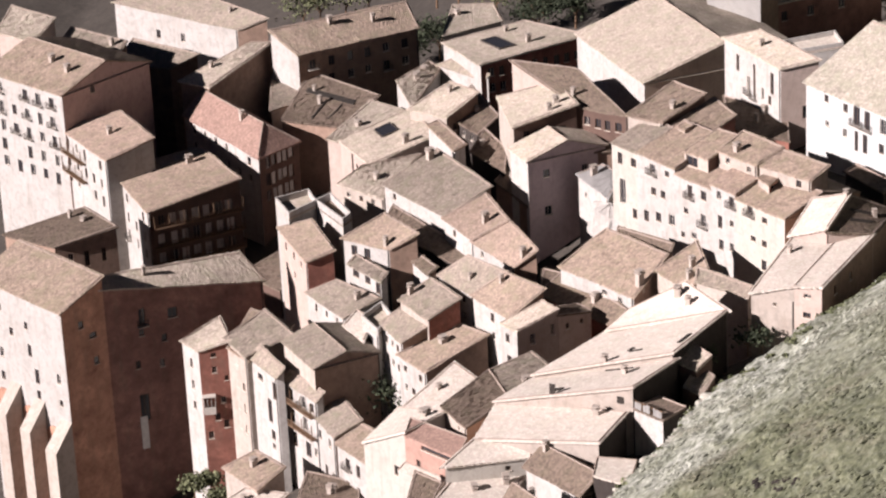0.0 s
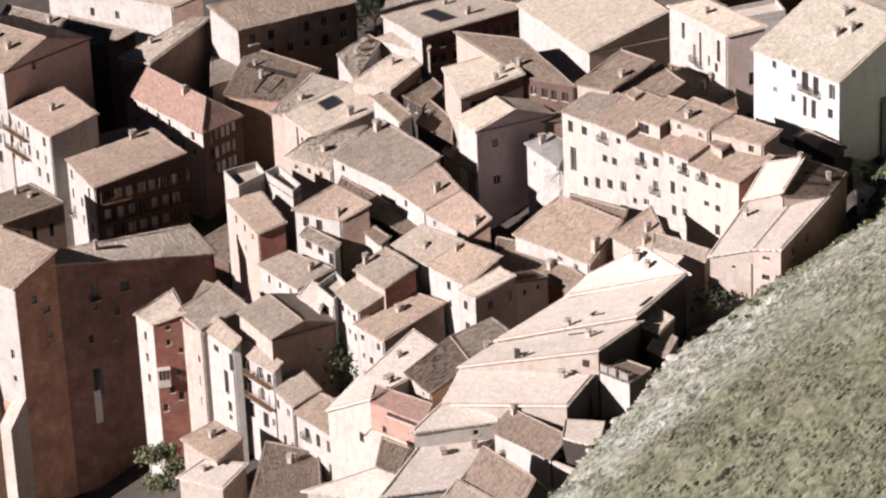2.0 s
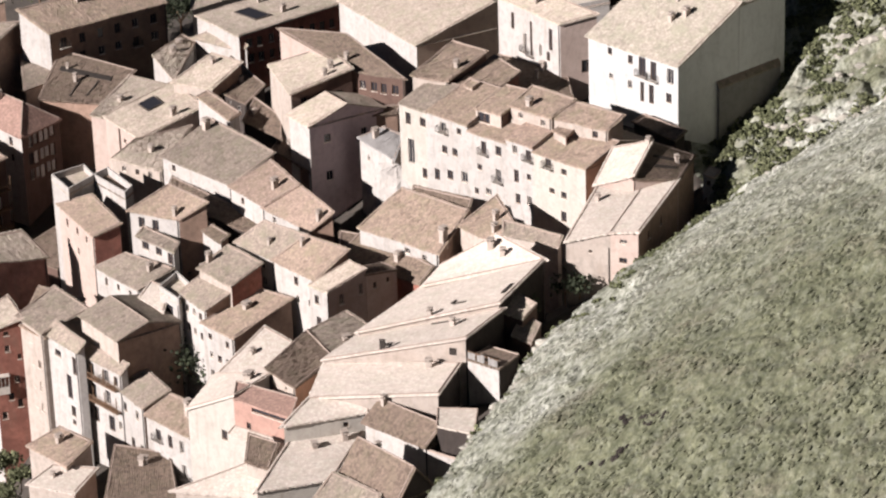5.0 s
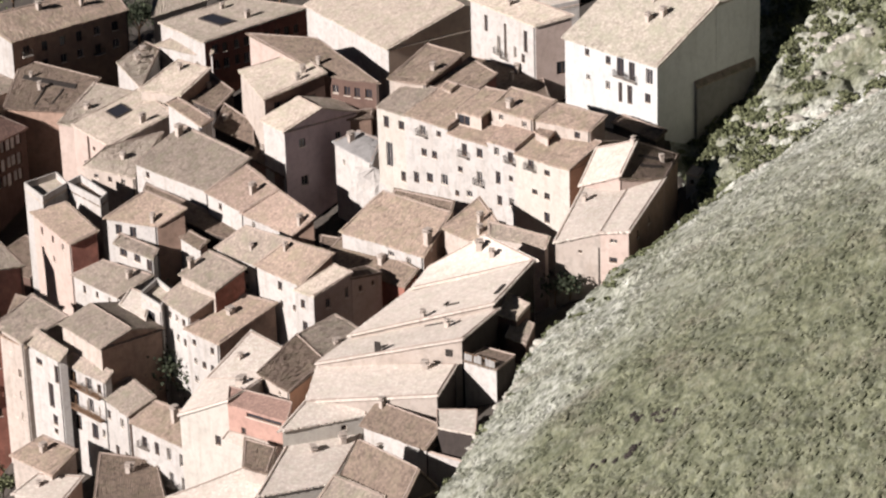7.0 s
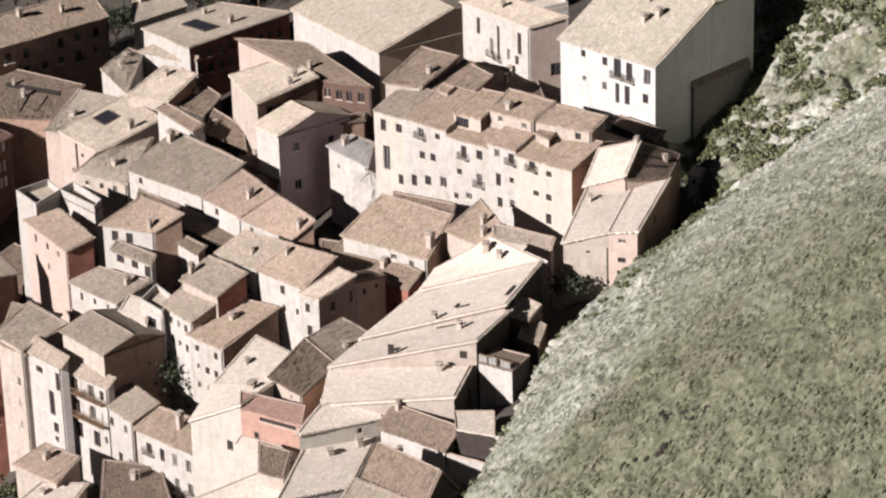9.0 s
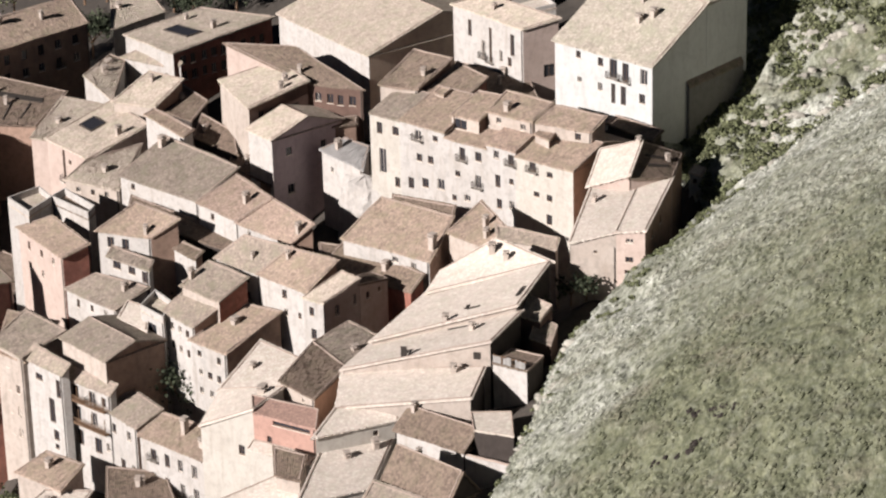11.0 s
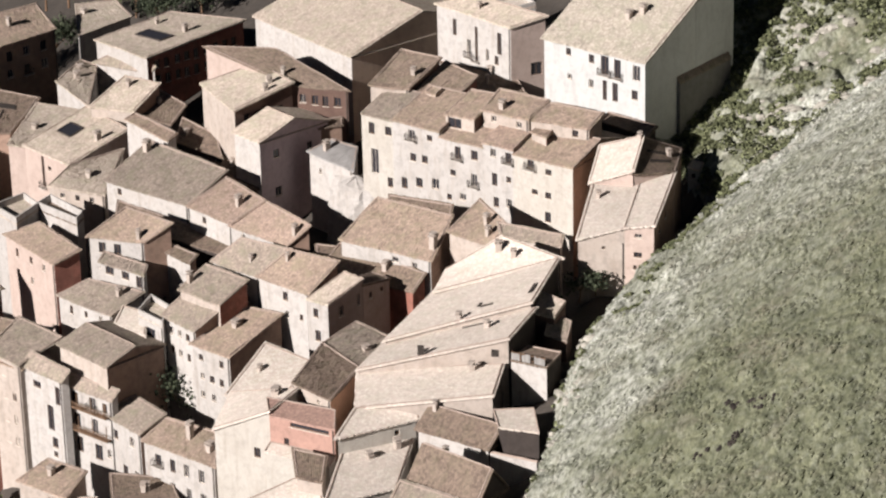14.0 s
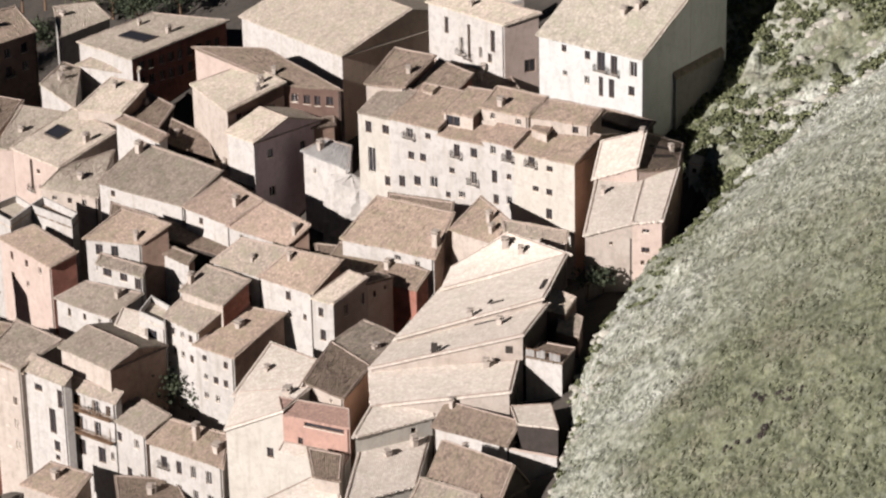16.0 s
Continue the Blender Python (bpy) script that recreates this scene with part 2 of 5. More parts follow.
    # Brightness put in by area: paler at the rim and far up, darker low right.
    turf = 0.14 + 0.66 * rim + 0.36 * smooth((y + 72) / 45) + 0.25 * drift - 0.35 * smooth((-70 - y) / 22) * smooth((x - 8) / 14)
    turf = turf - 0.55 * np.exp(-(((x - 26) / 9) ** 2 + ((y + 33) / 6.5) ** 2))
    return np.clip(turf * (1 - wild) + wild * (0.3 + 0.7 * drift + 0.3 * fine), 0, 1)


def with_paleness(ob):
    """Stores the paleness of the turf at each vertex."""
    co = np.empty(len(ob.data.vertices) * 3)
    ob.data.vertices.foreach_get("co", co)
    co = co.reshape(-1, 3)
    ob.data.attributes.new("paleness", "FLOAT", "POINT").data.foreach_set("value", paleness(co[:, 0], co[:, 1]).astype(np.float32))
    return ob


# ---- building blocks ----
def welded(verts, faces):
    """Joins corners that lie in one place, so that the sides of a house hang together."""
    seat, remap, out = {}, [], []
    for v in verts:
        key = (round(v[0], 3), round(v[1], 3), round(v[2], 3))
        if key not in seat:
            seat[key] = len(out)
            out.append(v)
        remap.append(seat[key])
    rings = [tuple(dict.fromkeys(remap[i] for i in f)) for f in faces]
    return out, [f for f in rings if len(f) > 2]


def mesh_object(name, verts, faces, mat, parent=None, label=""):
    me = bpy.data.meshes.new(name)
    me.from_pydata([tuple(v) for v in verts], [], faces)
    me.materials.append(mat)
    me.update()
    ob = new(name, me)
    if parent is not None:
        ob.parent = parent
    if label:
        tagged(ob, label)
    return ob


def part(name, bm, mat, parent, label=""):
    """One mesh object under a thing or under a part."""
    bmesh.ops.recalc_face_normals(bm, faces=bm.faces)
    me = bpy.data.meshes.new(name)
    bm.to_mesh(me)
    bm.free()
    me.materials.append(mat)
    ob = new(name, me)
    ob.parent = parent
    if label:
        tagged(ob, label)
    return ob


def add_box(bm, o, ax, ay, az):
    """A box from corner o along three vectors."""
    o, ax, ay, az = map(Vector, (o, ax, ay, az))
    v = [bm.verts.new(o + ax * i + ay * j + az * k) for k in (0, 1) for j in (0, 1) for i in (0, 1)]
    for f in ((0, 2, 3, 1), (4, 5, 7, 6), (0, 1, 5, 4), (2, 6, 7, 3), (0, 4, 6, 2), (1, 3, 7, 5)):
        bm.faces.new([v[i] for i in f])
    return v


def roof_height(kind, u, v, la, w, h):
    if kind == "shed":
        return h * v / w
    if kind == "shed_side":
        return h * (1 - u / la)
    if kind == "gable":
        return h * (1 - np.abs(2 * v / w - 1))
    if kind == "gable_side":
        return h * (1 - np.abs(2 * u / la - 1))
    if kind == "hip_end":
        return np.minimum(u, np.minimum(v, w - v)) * (h / (w / 2))
    if kind == "hip":
        s = h / (min(la, w) / 2)
        return np.minimum(np.minimum(u, la - u), np.minimum(v, w - v)) * s
    return 0 * u


def wall_side(V, F, p, q, z0, top, holes, depth=0.22):
    """One outside wall from p to q (seen from outside, left to right), with real openings: reveals lead back to each pane."""
    p, q = Vector((*p, 0)), Vector((*q, 0))
    along = q - p
    length = along.length
    along /= length
    inward = Vector((-along.y, along.x, 0))
    level = min(z for _, z in top)
    holes = [hh for hh in holes if hh[0] > 0.1 and hh[1] < length - 0.1 and hh[3] < level - 0.1 and hh[2] > z0 + 0.1]
    us = sorted({0.0, length, *(c for hh in holes for c in hh[:2])})
    zs = sorted({z0, level, *(c for hh in holes for c in hh[2:4])})
    at = {}

    def vert(u, z, d=0.0):
        key = (round(u, 4), round(z, 4), d)
        if key not in at:
            at[key] = len(V)
            V.append(p + along * u + inward * d + Vector((0, 0, z)))
        return at[key]

    for a, b in zip(us, us[1:]):
        for c, d in zip(zs, zs[1:]):
            mu, mz = (a + b) / 2, (c + d) / 2
            if not any(hh[0] < mu < hh[1] and hh[2] < mz < hh[3] for hh in holes):
                F.append((vert(a, c), vert(b, c), vert(b, d), vert(a, d)))
    for a, b, c, d in holes:
        ring = [(a, c), (b, c), (b, d), (a, d)]
        for (u0, w0), (u1, w1) in zip(ring, ring[1:] + ring[:1]):
            F.append((vert(u0, w0), vert(u0, w0, depth), vert(u1, w1, depth), vert(u1, w1)))
    if max(z for _, z in top) > level + 0.05:
        cap = [vert(0, level), *(vert(u, level) for u in us[1:-1]), vert(length, level)]
        cap += [vert(u, z) for u, z in reversed(top) if z > level + 1e-4]
        F.append(tuple(dict.fromkeys(cap)))
    return p, along, inward, holes


def tile_roof(name, n2, A, B, la, w, h, ze, kind, mat, parent, over=0.4, thick=0.17, seed=0, pitch_tile=0.26):
    """A roof slab whose top is laid in rows of half-round tiles, a little uneven, with closed edges and underside."""
    rng = np.random.default_rng(seed)
    side = kind in ("gable_side", "shed_side")
    lu, lv = (w, la) if side else (la, w)          # u runs along the ridge, v down the slope
    nu = max(6, int((lu + 2 * over) / pitch_tile)) * 2
    rows = max(4, int((lv + 2 * over) / 0.55))
    us, vs = np.linspace(-over, lu + over, nu + 1), np.linspace(-over, lv + over, rows + 1)
    if kind == "gable":
        vs = np.unique(np.r_[vs, w / 2])
    if kind == "gable_side":
        vs = np.unique(np.r_[vs, la / 2])
    if kind in ("hip", "hip_end"):
        vs = np.linspace(-over, lv + over, int((lv + 2 * over) / 0.26))
    U, Vv = np.meshgrid(us, vs)
    hu, hv = (Vv, U) if side else (U, Vv)
    Z = roof_height(kind, hu, hv, la, w, h)
    wave = (np.arange(nu + 1) % 2) * 0.05
    Z = Z + wave[None, :] + rng.normal(0, 0.015, Z.shape)
    sag = np.array([[noise.noise((a * 0.22 + seed * 7.3, b * 0.22, seed * 1.7)) for a in us] for b in vs])
    Z = Z + 0.15 * sag
    jit = rng.normal(0, 0.05, nu + 1)
    Ve = Vv.copy()
    Ve[0] += jit
    Ve[-1] += jit[::-1]
    hu, hv = (Ve, U) if side else (U, Ve)
    X = n2[0] + A[0] * hu + B[0] * hv
    Y = n2[1] + A[1] * hu + B[1] * hv
    top = np.stack([X, Y, Z + ze + thick], -1).reshape(-1, 3)
    R, C = Z.shape
    idx = np.arange(R * C).reshape(R, C)
    flip = (A[0] * B[1] - A[1] * B[0] < 0) != side
    quads = np.stack([idx[:-1, :-1], idx[:-1, 1:], idx[1:, 1:], idx[1:, :-1]], -1).reshape(-1, 4)
    if flip:
        quads = quads[:, ::-1]
    loop = np.r_[idx[0], idx[1:, -1], idx[-1, -2::-1], idx[-2:0:-1, 0]]
    low = top[loop] - (0, 0, thick + 0.07)
    k0, m = R * C, len(loop)
    faces = [tuple(map(int, f)) for f in quads]
    for i in range(m):
        j = (i + 1) % m
        f = (int(loop[i]), k0 + i, k0 + j, int(loop[j]))
        faces.append(f[::-1] if flip else f)
    # underside: strips between the two long edges
    for i in range(C - 1):
        a, b = k0 + i, k0 + i + 1
        c, d = k0 + (C + R - 2) + (C - 1 - i), k0 + (C + R - 2) + (C - 2 - i)
        if max(a, b, c, d) < k0 + m:
            faces.append((b, a, c, d) if not flip else (a, b, d, c))
    return mesh_object(name, np.concatenate([top, low]), faces, mat, parent)


def chimney(parent, x, y, z, s=0.55, tall=1.3, turn=0.0, mat=None):
    bm = bmesh.new()
    c, n = math.cos(turn), math.sin(turn)

    def box(a, b, z0, z1):
        add_box(bm, (x - c * a / 2 + n * b / 2, y - n * a / 2 - c * b / 2, z0), (c * a, n * a, 0), (-n * b, c * b, 0), (0, 0, z1 - z0))

    box(s, s * 1.25, z - 1.2, z + tall)
    box(s * 1.35, s * 1.6, z + tall, z + tall + 0.12)
    for k in (-1, 1):
        q = k * s * 0.4
        add_box(bm, (x + c * q - 0.08, y + n * q - 0.2, z + tall + 0.12), (0.16, 0, 0), (0, 0.4, 0), (0, 0, 0.28))
    box(s * 1.3, s * 1.5, z + tall + 0.4, z + tall + 0.5)
    return part("chimney", bm, mat or WALL["cream"], parent)


def window(parent, p, along, inward, hole, mat_frame, depth=0.22, pane=None, sill=True, balcony=False):
    a, b, c, d = hole
    up = Vector((0, 0, 1))
    o = p + along * a + up * c
    W, Hh = b - a, d - c
    bm = bmesh.new()
    t = 0.07
    base = o + inward * (depth - 0.06)
    add_box(bm, base, along * t, inward * 0.05, up * Hh)
    add_box(bm, base + along * (W - t), along * t, inward * 0.05, up * Hh)
    add_box(bm, base + along * t, along * (W - 2 * t), inward * 0.05, up * t)
    add_box(bm, base + along * t + up * (Hh - t), along * (W - 2 * t), inward * 0.05, up * t)
    add_box(bm, base + along * (W / 2 - 0.025) + up * t, along * 0.05, inward * 0.04, up * (Hh - 2 * t))
    win = part("window", bm, mat_frame, parent)
    bm = bmesh.new()
    add_box(bm, o + inward * (depth - 0.02), along * W, inward * 0.02, up * Hh)
    part("pane", bm, pane or GLASS, win)
    if sill:
        bm = bmesh.new()
        add_box(bm, o - along * 0.08 - inward * 0.09 - up * 0.08, along * (W + 0.16), inward * 0.14, up * 0.08)
        part("sill", bm, FRAME, win)
    if balcony:
        bm = bmesh.new()
        add_box(bm, o - along * 0.35 - inward * 0.7 - up * 0.1, along * (W + 0.7), inward * 0.72, up * 0.1)
        slab = part("balcony", bm, CONCRETE, parent)
        bm = bmesh.new()
        q = o - along * 0.33 - inward * 0.68
        span = W + 0.66
        for zz in (0.04, 0.92):
            add_box(bm, q + up * zz, along * span, inward * 0.04, up * 0.05)
        count = max(5, int(span / 0.14))
        for i in range(count + 1):
            add_box(bm, q + along * (span * i / count - 0.012) + up * 0.05, along * 0.024, inward * 0.024, up * 0.9)
        for e in (0, span - 0.04):
            add_box(bm, q + along * e + up * 0.92, along * 0.04, inward * 0.66, up * 0.05)
            for i in range(1, 5):
                add_box(bm, q + along * e + inward * (0.14 * i), along * 0.024, inward * 0.024, up * 0.92)
        part("railing", bm, IRON, slab)
    return win


def rows_of(length, eave, cols, drops, size=(0.9, 1.3), margin=1.2, seed=0, skip=0.0, jitter=0.15):
    """Openings of a facade: columns across, heads at the given drops below the eave."""
    rng = random.Random(seed)
    out = []
    for dz in drops:
        for i in range(cols):
            if rng.random() < skip:
                continue
            u = margin + (length - 2 * margin) * (i + 0.5) / cols + rng.uniform(-jitter, jitter)
            ww, hh = size[0] * rng.uniform(0.85, 1.12), size[1] * rng.uniform(0.85, 1.12)
            out.append((u - ww / 2, u + ww / 2, eave - dz - hh, eave - dz))
    return out


def house(label, x, y, turn, la, w, ze, kind, h, wall="cream", roof="tan", skew=90.0, base=None, front=None, side=None, chimneys=(), over=0.4, seed=0, balconies=(), name="house", side_wall=None, blinds=()):
    """A house. (x, y): its near eave corner; turn: direction of its front wall, from the near corner to the far left one;
    la, w: front and side lengths; ze: eave height; h: rise of the roof; front, side: openings as (columns, drops, size, skip)."""
    ta = radians(turn)
    A = (math.cos(ta), math.sin(ta))
    tb = ta - radians(skew)
    B = (math.cos(tb), math.sin(tb))
    N, L = (x, y), (x + A[0] * la, y + A[1] * la)
    R, Q = (x + B[0] * w, y + B[1] * w), (x + A[0] * la + B[0] * w, y + A[1] * la + B[1] * w)
    low = base if base is not None else float(min(ground_z(*c) for c in (N, L, R, Q))) - 1.0
    thing = new(name)
    thing.location = (x, y, low)
    tagged(thing, label, "house")
    bpy.context.view_layer.update()

    def hgt(u, v):
        return ze + float(roof_height(kind, np.float64(u), np.float64(v), la, w, h))

    def openings(spec, length, eave, sd):
        if not spec:
            return []
        if isinstance(spec, list):
            return [(a, a + ww, eave - dz - hh, eave - dz) for a, ww, dz, hh in spec]
        cols, drops, *rest = spec
        return rows_of(length, eave, cols, drops, *(rest[:1] or [(0.9, 1.3)]), seed=sd, skip=rest[1] if len(rest) > 1 else 0.1)

    sides = (
        (L, N, [(0, hgt(la, 0)), (la / 2, hgt(la / 2, 0)), (la, hgt(0, 0))], openings(front, la, ze, seed)),
        (N, R, [(0, hgt(0, 0)), (w / 2, hgt(0, w / 2)), (w, hgt(0, w))], openings(side, w, ze, seed + 50)),
        (R, Q, [(0, hgt(0, w)), (la / 2, hgt(la / 2, w)), (la, hgt(la, w))], []),
        (Q, L, [(0, hgt(la, w)), (w / 2, hgt(la, w / 2)), (w, hgt(la, 0))], []),
    )
    V, F, wins = [], [], []
    V2, F2 = [], []
    for i, (p, q, top, holes) in enumerate(sides):
        vv, ff = (V2, F2) if i == 1 and side_wall else (V, F)
        wins.append(wall_side(vv, ff, p, q, low, top, holes))
    inv = Matrix.Translation((-x, -y, -low))
    mesh_object("wall", *welded([inv @ v for v in V], F), WALL[wall], thing)
    if F2:
        mesh_object("wall", *welded([inv @ v for v in V2], F2), WALL[side_wall], thing, SHADE_NAME.get(side_wall, side_wall) + " side wall")
    rf = tile_roof("roof", N, A, B, la, w, h, ze, kind, ROOF[roof], thing, over=over, seed=seed)
    rf.matrix_parent_inverse = inv
    lift = 0.2
    if kind in ("gable", "shed"):
        vr = w / 2 if kind == "gable" else w
        ends = [Vector((x + A[0] * u + B[0] * vr, y + A[1] * u + B[1] * vr, ze + h + lift)) for u in (0, la)]
        feet = [Vector((x + A[0] * u, y + A[1] * u, ze + lift)) for u in (0, la)]
        cap_row("ridge", ends[0], ends[1], CAP, thing, inv, seed=seed)
        cap_row("verge", feet[0], ends[0], CAP, thing, inv, r=0.1, seed=seed + 1)
    if kind == "hip_end":
        top = Vector((x + A[0] * w / 2 + B[0] * w / 2, y + A[1] * w / 2 + B[1] * w / 2, ze + h + lift))
        cap_row("ridge", top, Vector((x + A[0] * la + B[0] * w / 2, y + A[1] * la + B[1] * w / 2, ze + h + lift)), CAP, thing, inv, seed=seed)
        cap_row("ridge", Vector((x, y, ze + lift)), top, CAP, thing, inv, seed=seed + 1)
        cap_row("ridge", Vector((R[0], R[1], ze + lift)), top, CAP, thing, inv, seed=seed + 2)
    rng = random.Random(seed + 9)
    for j, (p, along, inward, holes) in enumerate(wins):
        for i, hole in enumerate(holes):
            tall = hole[3] - hole[2] > 1.7
            window(thing, p, along, inward, hole, WOOD if rng.random() < 0.6 else FRAME, pane=BLIND if j in blinds and (i * 7 + seed) % 5 else None, sill=not tall, balcony=j == 0 and (i in balconies))
    for o in thing.children:
        if o.name.split(".")[0] in ("window", "balcony"):
            o.matrix_parent_inverse = inv
    for u, v, s, tall in chimneys:
        zz = hgt(u, v)
        ch = chimney(thing, x + A[0] * u + B[0] * v, y + A[1] * u + B[1] * v, zz + 0.1, s, tall, ta)
        ch.matrix_parent_inverse = inv
    return thing


def patch_roof(name, L, N, R, Q, mat, parent, over=0.35, thick=0.17, seed=0, pitch_tile=0.26):
    """A tiled roof slab over four eave corners: L-N is the low edge, Q-R the high one."""
    rng = np.random.default_rng(seed)
    L, N, R, Q = (np.array(c, float) for c in (L, N, R, Q))
    lu = (np.linalg.norm(N - L) + np.linalg.norm(R - Q)) / 2
    lv = (np.linalg.norm(Q - L) + np.linalg.norm(R - N)) / 2
    nu, rows = max(6, int((lu + 2 * over) / pitch_tile)) * 2, max(4, int((lv + 2 * over) / 0.55))
    us, vs = np.linspace(-over / lu, 1 + over / lu, nu + 1), np.linspace(-over / lv, 1 + over / lv, rows + 1)
    U, V = np.meshgrid(us, vs)
    V = V + np.where((V == V.min()) | (V == V.max()), rng.normal(0, 0.05 / lv, nu + 1)[None, :], 0)
    P = ((1 - U) * (1 - V))[..., None] * L + (U * (1 - V))[..., None] * N + (U * V)[..., None] * R + ((1 - U) * V)[..., None] * Q
    sag = np.array([[noise.noise((a * lu * 0.22 + seed * 7.3, b * lv * 0.22, seed * 1.7)) for a in us] for b in vs])
    uneven = 0.15 if over <= 0.06 else 0.3 if mat == ROOF["pale"] else 1.0
    P[..., 2] += thick + uneven * ((np.arange(nu + 1) % 2)[None, :] * 0.05 + rng.normal(0, 0.018, U.shape) + 0.16 * sag)
    top = P.reshape(-1, 3)
    Rn, C = U.shape
    idx = np.arange(Rn * C).reshape(Rn, C)
    quads = np.stack([idx[:-1, :-1], idx[:-1, 1:], idx[1:, 1:], idx[1:, :-1]], -1).reshape(-1, 4)
    loop = np.r_[idx[0], idx[1:, -1], idx[-1, -2::-1], idx[-2:0:-1, 0]]
    low = top[loop] - (0, 0, thick + 0.07)
    k0, m = Rn * C, len(loop)
    faces = [tuple(map(int, f)) for f in quads]
    faces += [(int(loop[i]), k0 + i, k0 + (i + 1) % m, int(loop[(i + 1) % m])) for i in range(m)]
    for i in range(C - 1):
        a, b = k0 + i, k0 + i + 1
        c, d = k0 + (C + Rn - 2) + (C - 1 - i), k0 + (C + Rn - 2) + (C - 2 - i)
        faces.append((b, a, c, d))
    return mesh_object(name, np.concatenate([top, low]), faces, mat, parent)


def cap_row(name, p, q, mat, parent, inv, r=0.13, step=0.42, seed=0):
    """A row of half-round cap tiles, each a little askew, from p to q."""
    rng = random.Random(seed)
    p, q = Vector(p), Vector(q)
    d = q - p
    n = max(2, int(d.length / step))
    d /= n
    along = d.normalized()
    side = along.cross(Vector((0, 0, 1))).normalized()
    up = side.cross(along)
    V, F = [], []
    for i in range(n):
        a = p + d * i + up * rng.uniform(-0.02, 0.02) + side * rng.uniform(-0.02, 0.02)
        k = len(V)
        for t, rr in ((0.0, r * 1.08), (1.04, r * 0.92)):
            for ang in (0.0, 0.7, 1.57, 2.44, 3.14):
                V.append(a + d * t + side * (rr * math.cos(ang)) + up * (rr * math.sin(ang)))
        F += [(k + j, k + j + 1, k + 6 + j, k + 5 + j) for j in range(4)] + [(k, k + 1, k + 2, k + 3, k + 4), (k + 9, k + 8, k + 7, k + 6, k + 5)]
    ob = mesh_object(name, V, F, mat, parent)
    ob.matrix_parent_inverse = inv
    return ob


def lean_house(label, L, N, R, Q, wall="cream", roof="tan", base=None, front=None, side=None, back=None, chimneys=(), seed=0, balconies=(), side_wall=None, over=0.35, left=None, left_wall=None, back_wall=None, parapet=0.0, lights=(), gaps=(), galleries=(), blinds=(), doors=()):
    """A house under one roof plane: L, N its low eave corners, R, Q the high ones."""
    low = base if base is not None else float(min(ground_z(c[0], c[1]) for c in (L, N, R, Q))) - 1.0
    x, y = N[0], N[1]
    thing = new("house")
    thing.location = (x, y, low)
    tagged(thing, label, "house")
    inv = Matrix.Translation((-x, -y, -low))
    V, F, V2, F2, V3, F3, V4, F4, wins = [], [], [], [], [], [], [], [], []
    for i, (p, q, spec) in enumerate(((L, N, front), (N, R, side), (R, Q, back), (Q, L, left))):
        length, eave = math.hypot(q[0] - p[0], q[1] - p[1]), min(p[2], q[2])
        if not spec:
            holes = []
        elif isinstance(spec, list):
            holes = [(a, a + ww, eave - dz - hh, eave - dz) for a, ww, dz, hh in spec]
        else:
            cols, drops, *rest = spec
            holes = rows_of(length, eave, cols, drops, *(rest[:1] or [(0.9, 1.3)]), seed=seed + 31 * i, skip=rest[1] if len(rest) > 1 else 0.1, margin=min(1.0, length * 0.1))
        vv, ff = (V2, F2) if i == 1 and side_wall else (V3, F3) if i == 3 and left_wall else (V4, F4) if i == 2 and back_wall else (V, F)
        wins.append(wall_side(vv, ff, p[:2], q[:2], low, [(0, p[2]), (length, q[2])], holes))
    mesh_object("wall", *welded([inv @ v for v in V], F), WALL[wall], thing)
    if F2:
        mesh_object("wall", *welded([inv @ v for v in V2], F2), WALL[side_wall], thing, SHADE_NAME.get(side_wall, side_wall) + " side wall")
    if F4:
        mesh_object("wall", *welded([inv @ v for v in V4], F4), WALL[back_wall], thing, SHADE_NAME.get(back_wall, back_wall) + " gable wall")
    if F3:
        mesh_object("wall", *welded([inv @ v for v in V3], F3), WALL[left_wall], thing, SHADE_NAME.get(left_wall, left_wall) + " side wall")
    patch_roof("roof", L, N, R, Q, ROOF[roof], thing, over=over, seed=seed).matrix_parent_inverse = inv
    if parapet:
        for p, q in ((L, N), (N, R), (R, Q), (Q, L)):
            p, q = Vector(p), Vector(q)
            d = (q - p).normalized()
            inward = Vector((-d.y, d.x, 0)) * 0.22
            bm = bmesh.new()
            add_box(bm, p - Vector((0, 0, 0.1)), q - p - d * 0.22, inward, (0, 0, parapet + 0.3))
            part("parapet", bm, WALL[wall], thing).matrix_parent_inverse = inv
    for kind, spots in (("roof_light", lights), ("timber_patch", gaps)):
        for u, v, du, dv in spots:
            at = [Vector([(1 - a) * (1 - c) * L[k] + a * (1 - c) * N[k] + a * c * R[k] + (1 - a) * c * Q[k] for k in range(3)]) for a, c in ((u, v), (u + du, v), (u, v + dv))]
            bm = bmesh.new()
            add_box(bm, at[0] + Vector((0, 0, 0.12)), at[1] - at[0], at[2] - at[0], (0, 0, 0.26 if kind == "roof_light" else 0.2))
            part(kind, bm, GLASS if kind == "roof_light" else DARK, thing).matrix_parent_inverse = inv
            if kind == "roof_light":
                bm = bmesh.new()
                ex, ey, up = at[1] - at[0], at[2] - at[0], Vector((0, 0, 0.34))
                tx, ty = ex.normalized() * 0.12, ey.normalized() * 0.12
                o = at[0] + Vector((0, 0, 0.1))
                for c0, c1, c2 in ((o - tx - ty, ex + tx * 2, ty), (o + ey - tx, ex + tx * 2, ty), (o - tx, tx, ey), (o + ex, tx, ey)):
                    add_box(bm, c0, c1, c2, up)
                part("kerb", bm, IRON, thing).matrix_parent_inverse = inv
    lift = Vector((0, 0, 0.2))
    cap_row("ridge", Vector(Q) + lift, Vector(R) + lift, CAP, thing, inv, seed=seed)
